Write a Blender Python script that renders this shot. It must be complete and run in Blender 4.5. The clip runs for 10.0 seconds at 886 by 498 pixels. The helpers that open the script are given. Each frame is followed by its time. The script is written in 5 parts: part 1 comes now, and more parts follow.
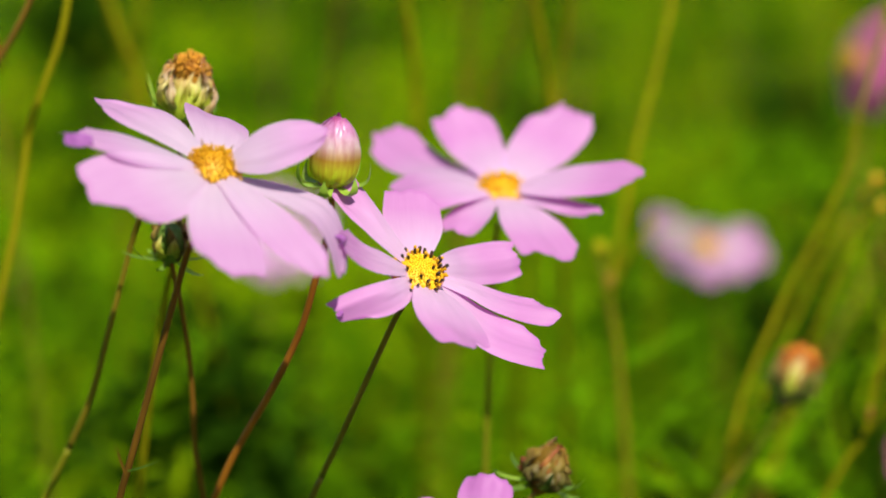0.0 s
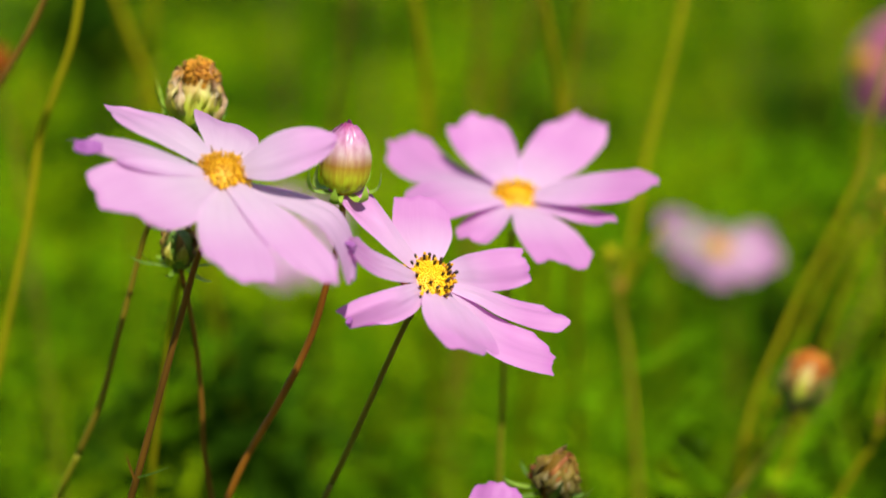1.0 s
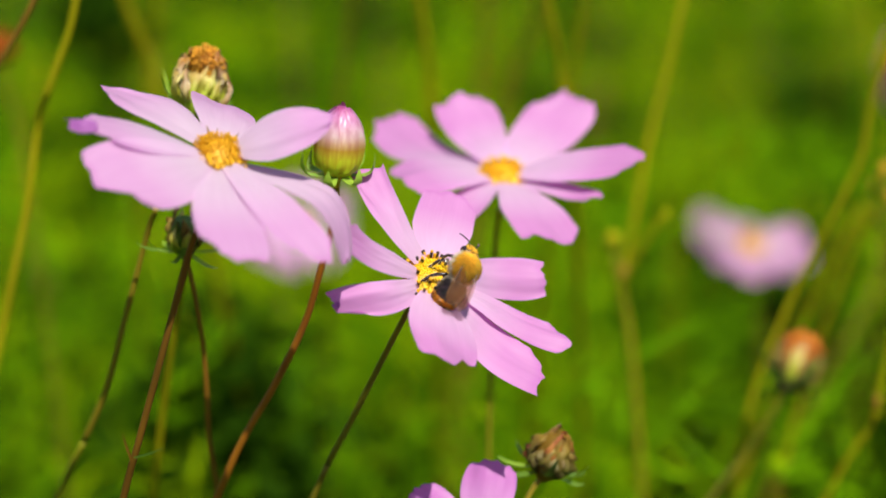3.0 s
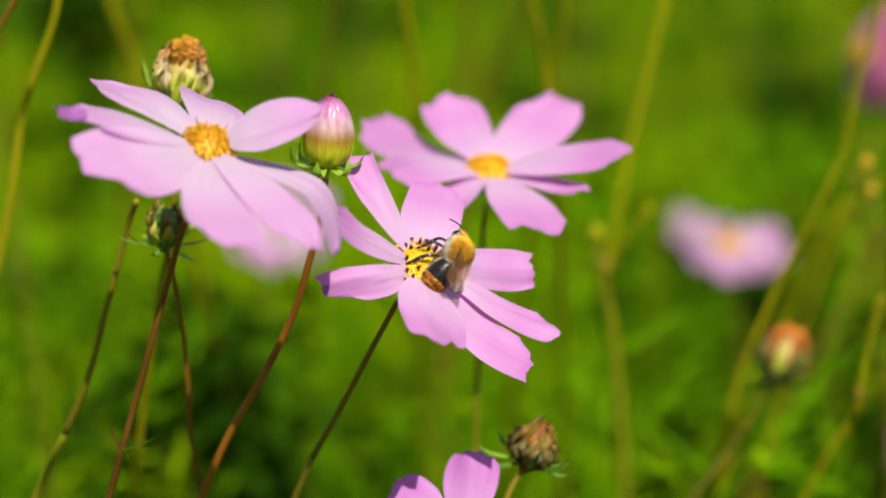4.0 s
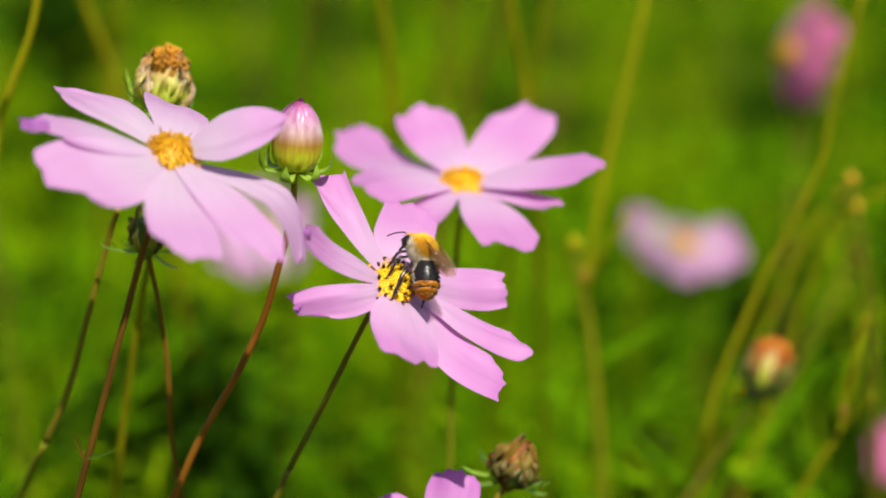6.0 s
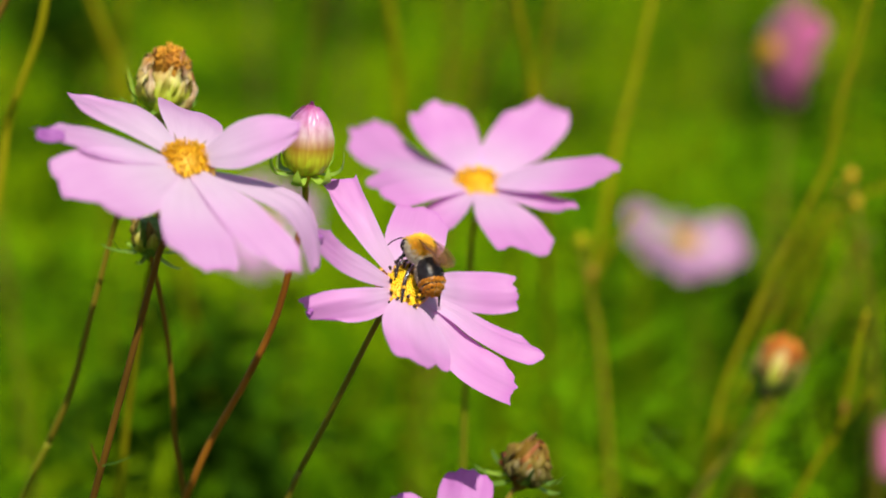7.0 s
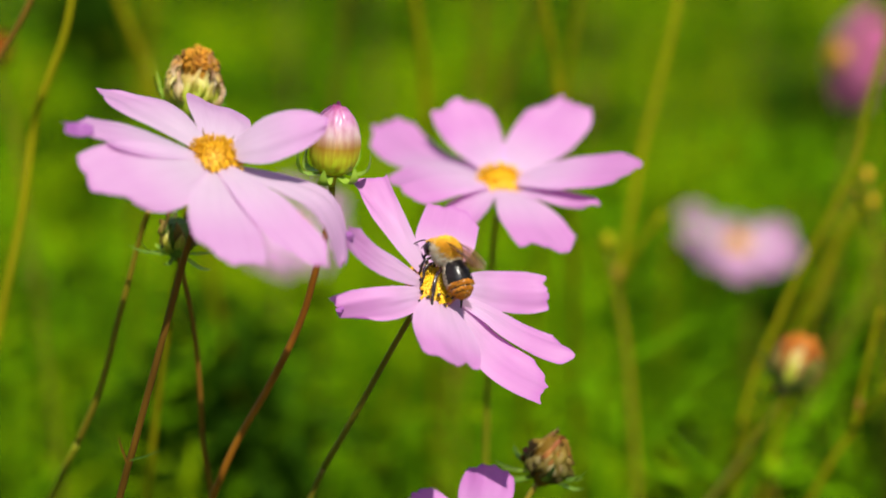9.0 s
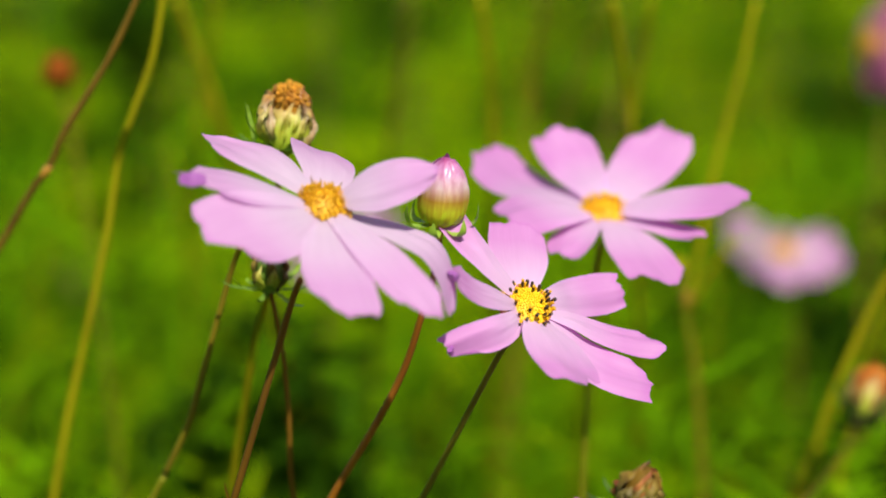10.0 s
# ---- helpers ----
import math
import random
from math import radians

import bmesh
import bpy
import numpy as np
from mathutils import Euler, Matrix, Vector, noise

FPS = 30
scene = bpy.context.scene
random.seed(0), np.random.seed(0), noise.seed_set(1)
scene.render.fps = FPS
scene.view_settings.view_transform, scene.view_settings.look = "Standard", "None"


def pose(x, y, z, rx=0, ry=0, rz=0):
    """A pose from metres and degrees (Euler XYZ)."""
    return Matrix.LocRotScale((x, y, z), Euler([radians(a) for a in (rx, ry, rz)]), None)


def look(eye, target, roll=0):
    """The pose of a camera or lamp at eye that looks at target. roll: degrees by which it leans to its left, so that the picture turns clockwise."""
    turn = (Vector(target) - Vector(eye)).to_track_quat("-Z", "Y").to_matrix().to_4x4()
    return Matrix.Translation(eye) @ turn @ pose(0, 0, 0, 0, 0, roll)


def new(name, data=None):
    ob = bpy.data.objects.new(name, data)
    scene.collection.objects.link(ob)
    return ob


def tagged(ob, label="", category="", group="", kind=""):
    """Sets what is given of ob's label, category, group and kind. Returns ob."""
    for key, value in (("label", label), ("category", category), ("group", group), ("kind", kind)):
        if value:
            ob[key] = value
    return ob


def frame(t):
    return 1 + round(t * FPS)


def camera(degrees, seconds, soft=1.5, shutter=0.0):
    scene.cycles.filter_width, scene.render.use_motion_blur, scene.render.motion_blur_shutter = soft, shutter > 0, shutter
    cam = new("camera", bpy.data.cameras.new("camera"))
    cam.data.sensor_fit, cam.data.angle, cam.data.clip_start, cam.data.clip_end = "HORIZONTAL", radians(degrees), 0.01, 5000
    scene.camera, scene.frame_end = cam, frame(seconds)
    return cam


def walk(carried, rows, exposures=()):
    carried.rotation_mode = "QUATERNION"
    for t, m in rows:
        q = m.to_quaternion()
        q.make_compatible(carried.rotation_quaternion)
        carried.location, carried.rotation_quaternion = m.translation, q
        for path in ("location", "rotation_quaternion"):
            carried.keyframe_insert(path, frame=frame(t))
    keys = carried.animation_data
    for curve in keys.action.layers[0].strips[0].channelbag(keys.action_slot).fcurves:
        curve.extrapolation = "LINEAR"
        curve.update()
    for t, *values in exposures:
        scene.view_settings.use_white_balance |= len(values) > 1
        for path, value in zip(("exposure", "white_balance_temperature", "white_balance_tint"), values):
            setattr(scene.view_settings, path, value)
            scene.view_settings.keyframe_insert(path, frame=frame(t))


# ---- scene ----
cam = camera(24.0, 10.0, soft=1.8)
cam.data.dof.use_dof = True
cam.data.dof.focus_distance = 0.561
cam.data.dof.aperture_fstop = 5.7

# hand-held close-up camera: shift right, shift up, tilt, turn, roll
EYE, TILT = 0.9, -14.0
CAM_ROWS = [
    (0, -0.0000, 0.0000, 0.000, 0.000, 0.000),
    (0.5, -0.0001, 0.0004, 0.013, 0.009, 0.001),
    (1, 0.0005, 0.0012, 0.076, 0.323, 0.019),
    (1.5, -0.0006, 0.0050, -0.007, 0.725, 0.014),
    (2, -0.0033, 0.0035, -0.047, 0.457, 0.059),
    (2.2, -0.0091, 0.0067, -0.226, 0.355, 0.056),
    (3.3, 0.0103, -0.0042, 0.016, 0.906, 0.038),
    (3.5, 0.0053, -0.0019, 0.084, 0.485, 0.083),
    (4, 0.0049, -0.0043, -0.121, 0.222, 0.023),
    (4.5, 0.0000, -0.0064, -0.142, -0.552, -0.006),
    (5, -0.0075, 0.0012, -0.093, -0.638, 0.035),
    (5.5, 0.0052, -0.0026, -0.141, -0.150, 0.017),
    (5.7, 0.0067, -0.0025, 0.007, -0.209, 0.056),
    (6.8, 0.0036, -0.0040, 0.093, -0.379, -0.014),
    (7, 0.0032, 0.0002, -0.197, -0.289, -0.032),
    (7.5, 0.0083, -0.0044, 0.110, 0.118, -0.039),
    (8, 0.0062, -0.0002, 0.018, 0.335, -0.008),
    (8.5, 0.0077, -0.0009, -0.065, 0.780, -0.005),
    (9, 0.0057, -0.0014, -0.101, 0.599, 0.017),
    (9.5, -0.0010, -0.0000, -0.125, 0.500, -0.006),
    (10, -0.0189, 0.0111, -0.267, 0.870, 0.050),
]
walk(cam, [(t, pose(0, 0, EYE, 90 + TILT) @ pose(x, y, 0, rx, ry, rz)) for t, x, y, rx, ry, rz in CAM_ROWS])

# ---- light ----
scene.view_settings.exposure = 0.66
world = bpy.data.worlds.new("sky")
scene.world = world
world.use_nodes = True
wn = world.node_tree.nodes
sky = wn.new("ShaderNodeTexSky")
sky.sky_type, sky.sun_disc = "NISHITA", False
SUN = Vector((0.20, -0.58, 0.79)).normalized()
sky.sun_elevation = math.asin(SUN.z)
sky.sun_rotation = math.atan2(SUN.x, SUN.y)
wn["Background"].inputs["Strength"].default_value = 0.07
world.node_tree.links.new(sky.outputs["Color"], wn["Background"].inputs["Color"])
sun = new("sun", bpy.data.lights.new("sun", "SUN"))
sun.data.energy, sun.data.angle, sun.data.color = 4.7, radians(0.53), (1.0, 0.94, 0.83)
sun.matrix_world = look(SUN * 20, (0, 0, 0))


# ---- materials ----
def material(name):
    m = bpy.data.materials.new(name)
    m.use_nodes = True
    nt = m.node_tree
    for n in list(nt.nodes):
        nt.nodes.remove(n)
    out = nt.nodes.new("ShaderNodeOutputMaterial")

    def node(kind, **inputs):
        n = nt.nodes.new(kind)
        for key, value in inputs.items():
            n.inputs[key.replace("_", " ")].default_value = value
        return n

    def link(a, b):
        nt.links.new(a, b)
    return m, node, link, out


def ramp(node, link, fac, stops):
    r = node("ShaderNodeValToRGB")
    el = r.color_ramp.elements
    while len(el) < len(stops):
        el.new(0.5)
    for e, (p, c) in zip(el, stops):
        e.position, e.color = p, (*c, 1)
    link(fac, r.inputs["Fac"])
    return r.outputs["Color"]


def noise_of(node, link, scale, detail=4.0, coord="Object", stretch=None):
    tc = node("ShaderNodeTexCoord")
    tex = node("ShaderNodeTexNoise", Scale=scale, Detail=detail)
    src = tc.outputs[coord]
    if stretch:
        mp = node("ShaderNodeMapping", Scale=stretch)
        link(src, mp.inputs["Vector"])
        src = mp.outputs["Vector"]
    link(src, tex.inputs["Vector"])
    return tex.outputs["Fac"]


def mixed(node, link, a, b, fac, blend="MIX"):
    m = node("ShaderNodeMix")
    m.data_type, m.blend_type = "RGBA", blend
    for sock, v in ((m.inputs[0], fac), (m.inputs[6], a), (m.inputs[7], b)):
        if isinstance(v, (tuple, float, int)):
            sock.default_value = (*v, 1) if isinstance(v, tuple) else v
        else:
            link(v, sock)
    return m.outputs[2]


def skin(name, dark, light, scale=400, rough=0.55, bump=0.1, translucent=0.0, through_colour=None, stretch=None, spread=0.0, spec=0.4):
    """A plant or soil surface: two-tone grain, fine relief, optional light through it."""
    m, node, link, out = material(name)
    big = noise_of(node, link, scale * 0.15, 2.0, "Object", stretch)
    fine = noise_of(node, link, scale, 5.0, "Object", stretch)
    fac = node("ShaderNodeMath")
    fac.operation = "MULTIPLY_ADD"
    link(fine, fac.inputs[0])
    fac.inputs[1].default_value = 0.5
    sub = node("ShaderNodeMath")
    sub.operation = "MULTIPLY"
    link(big, sub.inputs[0])
    sub.inputs[1].default_value = 0.5
    link(sub.outputs[0], fac.inputs[2])
    col = ramp(node, link, fac.outputs[0], [(0.36, dark), (0.64, light)])
    if spread:
        geo = node("ShaderNodeNewGeometry")
        shade = ramp(node, link, geo.outputs["Random Per Island"], [(0.0, (1 - spread, 1 - spread, 1 - spread)), (1.0, (1 + spread, 1 + spread * 0.8, 1 + spread * 0.4))])
        col = mixed(node, link, col, shade, 1.0, "MULTIPLY")
    bs = node("ShaderNodeBsdfPrincipled", Roughness=rough)
    bs.inputs["Specular IOR Level"].default_value = spec
    link(col, bs.inputs["Base Color"])
    if bump:
        bp = node("ShaderNodeBump", Strength=bump, Distance=0.0006)
        link(fine, bp.inputs["Height"])
        link(bp.outputs["Normal"], bs.inputs["Normal"])
    if translucent:
        tr = node("ShaderNodeBsdfTranslucent")
        if through_colour:
            tr.inputs["Color"].default_value = (*through_colour, 1)
        else:
            link(col, tr.inputs["Color"])
        mx = node("ShaderNodeMixShader", Fac=translucent)
        link(bs.outputs[0], mx.inputs[1])
        link(tr.outputs[0], mx.inputs[2])
        link(mx.outputs[0], out.inputs["Surface"])
    else:
        link(bs.outputs[0], out.inputs["Surface"])
    return m


def petal_material(name, base, mid, tip, light_through):
    """Silky petal: pale claw, pink blade, deeper rim, fine veins along it."""
    m, node, link, out = material(name)
    uv = node("ShaderNodeUVMap")
    sp = node("ShaderNodeSeparateXYZ")
    link(uv.outputs["UV"], sp.inputs[0])
    col = ramp(node, link, sp.outputs["X"], [(0.0, base), (0.40, tuple(0.6 * a + 0.4 * b for a, b in zip(base, mid))), (0.78, mid), (0.95, mid), (1.0, tip)])
    mp = node("ShaderNodeMapping", Scale=(1.6, 34.0, 1.0))
    link(uv.outputs["UV"], mp.inputs["Vector"])
    veins = node("ShaderNodeTexNoise", Scale=1.0, Detail=3.0)
    link(mp.outputs["Vector"], veins.inputs["Vector"])
    vein_col = ramp(node, link, veins.outputs["Fac"], [(0.35, (0.95, 0.91, 0.95)), (0.62, (1.0, 1.0, 1.0))])
    col = mixed(node, link, col, vein_col, 0.8, "MULTIPLY")
    blot = noise_of(node, link, 60.0, 3.0)
    blot_col = ramp(node, link, blot, [(0.35, (0.94, 0.88, 0.94)), (0.65, (1.0, 1.0, 1.0))])
    col = mixed(node, link, col, blot_col, 0.7, "MULTIPLY")
    bs = node("ShaderNodeBsdfPrincipled", Roughness=0.52)
    bs.inputs["Specular IOR Level"].default_value = 0.3
    bs.inputs["Sheen Weight"].default_value = 0.12
    link(col, bs.inputs["Base Color"])
    bp = node("ShaderNodeBump", Strength=0.10, Distance=0.0003)
    link(veins.outputs["Fac"], bp.inputs["Height"])
    link(bp.outputs["Normal"], bs.inputs["Normal"])
    tr = node("ShaderNodeBsdfTranslucent")
    link(mixed(node, link, col, light_through, 1.0, "MULTIPLY"), tr.inputs["Color"])
    mx = node("ShaderNodeMixShader", Fac=0.42)
    link(bs.outputs[0], mx.inputs[1])
    link(tr.outputs[0], mx.inputs[2])
    link(mx.outputs[0], out.inputs["Surface"])
    return m


PETAL = petal_material("pale_pink_petal", (0.74, 0.54, 0.72), (0.60, 0.265, 0.56), (0.55, 0.20, 0.52), (1.0, 0.41, 0.98))
# paler copy of the petal pink, stronger sunlight put into the colour
PETAL_SUNLIT = petal_material("sunlit_pale_pink_petal", (0.68, 0.57, 0.67), (0.61, 0.34, 0.585), (0.56, 0.25, 0.53), (1.0, 0.48, 0.98))
# violet tint puts a neighbour's shadow and backlight into the petal colour
PETAL_SHADED = petal_material("shaded_violet_pink_petal", (0.66, 0.40, 0.65), (0.52, 0.19, 0.50), (0.46, 0.13, 0.46), (1.0, 0.36, 1.0))
PETAL_DUSTY = petal_material("dusty_pink_petal", (0.60, 0.44, 0.52), (0.46, 0.22, 0.42), (0.40, 0.16, 0.38), (0.9, 0.40, 0.86))
PETAL_DEEP = petal_material("magenta_petal", (0.64, 0.24, 0.34), (0.59, 0.13, 0.31), (0.48, 0.07, 0.27), (1.0, 0.28, 0.66))
TIP_WILT = skin("purple_rolled_petal_tip", (0.26, 0.07, 0.29), (0.38, 0.14, 0.40), 600, 0.6, 0.2, 0.25)
DISC = skin("yellow_disc", (0.62, 0.32, 0.004), (0.76, 0.46, 0.006), 900, 0.6, 0.3)
FLORET = skin("golden_floret", (0.60, 0.28, 0.004), (0.82, 0.50, 0.008), 700, 0.55, 0.2, 0.15, None, None, 0.18)
FLORET_AMBER = skin("amber_floret", (0.46, 0.20, 0.002), (0.74, 0.42, 0.005), 700, 0.55, 0.2, 0.15, None, None, 0.18)
STEM_BROWN = skin("dull_brown_stem", (0.08, 0.045, 0.005), (0.17, 0.10, 0.01), 160, 0.6, 0.15, 0, None, (1, 1, 0.12), 0, 0.1)
DISC_BUD = skin("lemon_disc_bud", (0.62, 0.41, 0.003), (0.80, 0.57, 0.006), 900, 0.5, 0.15)
DISC_AMBER = skin("amber_disc", (0.50, 0.24, 0.003), (0.64, 0.38, 0.005), 900, 0.6, 0.3)
ANTHER = skin("dark_brown_anther", (0.012, 0.006, 0.004), (0.05, 0.022, 0.01), 900, 0.5, 0.2)
COLLAR = skin("reddish_collar", (0.36, 0.06, 0.05), (0.62, 0.26, 0.16), 900, 0.6, 0.3)
SEPAL = skin("green_sepal", (0.06, 0.13, 0.012), (0.16, 0.28, 0.03), 500, 0.45, 0.2, 0.25)
WITHERED = skin("withered_orange_floret", (0.36, 0.14, 0.008), (0.74, 0.39, 0.022), 600, 0.75, 0.4, 0.1, None, None, 0.25)
WITHERED_RED = skin("rusty_orange_floret", (0.34, 0.08, 0.006), (0.66, 0.24, 0.016), 600, 0.75, 0.4, 0.1, None, None, 0.25)
STEM_RED = skin("reddish_brown_stem", (0.15, 0.050, 0.004), (0.30, 0.115, 0.008), 160, 0.5, 0.15, 0, None, (1, 1, 0.12), 0, 0.25)
RUST_DARK = skin("dark_rusty_husk", (0.12, 0.028, 0.004), (0.22, 0.060, 0.007), 160, 0.8, 0.3, 0, None, None, 0, 0.03)
STEM_RUST = skin("rusty_olive_stem", (0.080, 0.038, 0.004), (0.17, 0.080, 0.007), 160, 0.5, 0.15, 0, None, (1, 1, 0.12), 0, 0.2)
STEM_DARK = skin("dark_olive_stem", (0.078, 0.068, 0.004), (0.15, 0.13, 0.008), 160, 0.5, 0.15, 0, None, (1, 1, 0.12), 0, 0.2)
STEM_OLIVE = skin("olive_stem", (0.11, 0.085, 0.004), (0.21, 0.165, 0.008), 160, 0.5, 0.15, 0, None, (1, 1, 0.12), 0, 0.25)
STEM_YELLOW = skin("yellow_green_stem", (0.18, 0.165, 0.002), (0.30, 0.27, 0.004), 120, 0.7, 0.15, 0, None, (1, 1, 0.12), 0, 0.05)
NODE_SKIN = skin("orange_stem_node", (0.26, 0.11, 0.008), (0.40, 0.20, 0.02), 200, 0.5, 0.2)
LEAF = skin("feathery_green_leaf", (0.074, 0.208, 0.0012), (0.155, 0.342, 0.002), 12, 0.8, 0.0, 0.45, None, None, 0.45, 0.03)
# deep leaf green, dark enough to stand for shade in gaps and clumps
LEAF_DARK = skin("shade_dark_green_leaf", (0.010, 0.034, 0.0006), (0.024, 0.068, 0.001), 12, 0.8, 0.0, 0.3, None, None, 0.4, 0.03)
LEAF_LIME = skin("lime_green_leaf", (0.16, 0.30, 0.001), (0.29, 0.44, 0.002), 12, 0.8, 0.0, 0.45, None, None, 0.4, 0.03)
STEM_GREEN = skin("yellowish_green_stem", (0.10, 0.11, 0.003), (0.22, 0.21, 0.006), 160, 0.55, 0.15, 0, None, (1, 1, 0.12), 0, 0.2)
STRAW = skin("straw_brown_stalk", (0.18, 0.10, 0.025), (0.34, 0.20, 0.05), 30, 0.6, 0.0, 0.1, None, None, 0.3)
SOIL = skin("mossy_soil", (0.016, 0.036, 0.003), (0.04, 0.07, 0.005), 14, 0.95, 0.6, 0, None, None, 0, 0.05)
FUR_ORANGE = skin("orange_fur", (0.72, 0.38, 0.02), (0.92, 0.60, 0.05), 900, 0.8, 0.0, 0.4, None, None, 0.25)
FUR_TAIL = skin("rusty_fur", (0.62, 0.21, 0.012), (0.86, 0.38, 0.03), 900, 0.8, 0.0, 0.2, None, None, 0.25)
FUR_CREAM = skin("cream_fur", (0.66, 0.58, 0.42), (0.84, 0.77, 0.62), 900, 0.8, 0.0, 0.2, None, None, 0.15)
FUR_BLACK = skin("black_fur", (0.005, 0.004, 0.004), (0.015, 0.011, 0.010), 900, 0.7, 0.0, 0.0, None, None, 0.3)
CHITIN = skin("glossy_black_shell", (0.006, 0.004, 0.006), (0.024, 0.011, 0.014), 800, 0.22, 0.1, 0, None, None, 0, 0.6)

FUZZ_BLACK = skin("dull_black_body", (0.006, 0.005, 0.005), (0.02, 0.015, 0.014), 800, 0.30, 0.2, 0, None, None, 0, 0.5)


def wing_material():
    m, node, link, out = material("smoky_wing")
    uv = noise_of(node, link, 300.0, 1.0, "Object", (1, 0.3, 1))
    col = ramp(node, link, uv, [(0.35, (0.09, 0.036, 0.012)), (0.65, (0.20, 0.09, 0.038))])
    bs = node("ShaderNodeBsdfPrincipled", Roughness=0.34)
    bs.inputs["Specular IOR Level"].default_value = 0.5
    link(col, bs.inputs["Base Color"])
    tp = node("ShaderNodeBsdfTransparent")
    tp.inputs["Color"].default_value = (0.92, 0.84, 0.76, 1)
    mx = node("ShaderNodeMixShader", Fac=0.36)
    link(tp.outputs[0], mx.inputs[1])
    link(bs.outputs[0], mx.inputs[2])
    link(mx.outputs[0], out.inputs["Surface"])
    return m


WING = wing_material()


# ---- mesh helpers ----
def finish(name, bm, mat, parent=None, label="", smooth=True):
    me = bpy.data.meshes.new(name)
    bm.normal_update()
    bm.to_mesh(me)
    bm.free()
    for m in (mat if isinstance(mat, (list, tuple)) else [mat]):
        me.materials.append(m)
    if smooth:
        me.polygons.foreach_set("use_smooth", [len(f.vertices) <= 4 for f in me.polygons])
    ob = new(name, me)
    ob.parent = parent
    return tagged(ob, label)


def part(name, bm, mat, parent, label="", at=None):
    ob = finish(name, bm, mat, parent, label)
    if at is not None:
        ob.matrix_basis = at
    return ob


def spline(points, per=6):
    """Points of a smooth curve through the given ones."""
    p = [Vector(q) for q in points]
    p = [2 * p[0] - p[1]] + p + [2 * p[-1] - p[-2]]
    out = []
    for i in range(1, len(p) - 2):
        a, b, c, d = p[i - 1:i + 3]
        for k in range(per):
            s = k / per
            out.append(0.5 * (2 * b + (c - a) * s + (2 * a - 5 * b + 4 * c - d) * s * s + (3 * b - a - 3 * c + d) * s ** 3))
    out.append(p[-2])
    return out


def tube(bm, pts, radii, sides=8, index=0):
    """A round tapering tube along pts, closed at both ends."""
    rings = []
    ref = Vector((0.3, 1, 0.2)).normalized()
    for i, p in enumerate(pts):
        d = (pts[min(i + 1, len(pts) - 1)] - pts[max(i - 1, 0)]).normalized()
        x = d.cross(ref).normalized()
        y = d.cross(x)
        r = radii[i] if isinstance(radii, (list, tuple)) else radii
        rings.append([bm.verts.new(p + (x * math.cos(a) + y * math.sin(a)) * r) for a in (2 * math.pi * k / sides for k in range(sides))])
    for a, b in zip(rings, rings[1:]):
        for k in range(sides):
            f = bm.faces.new((a[k], a[(k + 1) % sides], b[(k + 1) % sides], b[k]))
            f.material_index = index
    bm.faces.new(rings[0][::-1]).material_index = index
    bm.faces.new(rings[-1]).material_index = index


def lathe(bm, profile, sides=20, wobble=0.0, seed=0, index=0):
    """A turned form about z from (radius, height) pairs, bottom to top."""
    rings = []
    for r, z in profile:
        ring = []
        for k in range(sides):
            a = 2 * math.pi * k / sides
            rr = max(r, 1e-5) * (1 + wobble * noise.noise((math.cos(a) * 1.7 + seed, math.sin(a) * 1.7, z * 400)))
            ring.append(bm.verts.new((rr * math.cos(a), rr * math.sin(a), z)))
        rings.append(ring)
    for a, b in zip(rings, rings[1:]):
        for k in range(sides):
            bm.faces.new((a[k], a[(k + 1) % sides], b[(k + 1) % sides], b[k])).material_index = index
    bm.faces.new(rings[0][::-1]).material_index = index
    bm.faces.new(rings[-1]).material_index = index


def blade(bm, root, tip, bow, width, normal, index=0, steps=5, fold=0.25):
    """A pointed leaf or sepal with a folded middle rib, from root to tip, bowed towards bow."""
    root, tip, bow, normal = Vector(root), Vector(tip), Vector(bow), Vector(normal)
    rows = []
    for i in range(steps + 1):
        s = i / steps
        c = root.lerp(tip, s) + bow * math.sin(math.pi * s)
        side = (tip - root).cross(normal).normalized()
        w = width * 0.5 * (math.sin(math.pi * min(1, 0.18 + 0.82 * s)) ** 0.8 + 0.02)
        up_dir = side.cross(tip - root).normalized()
        rows.append((bm.verts.new(c - side * w), bm.verts.new(c - up_dir * w * fold), bm.verts.new(c + side * w)))
    for a, b in zip(rows, rows[1:]):
        for k in (0, 1):
            bm.faces.new((a[k], a[k + 1], b[k + 1], b[k])).material_index = index


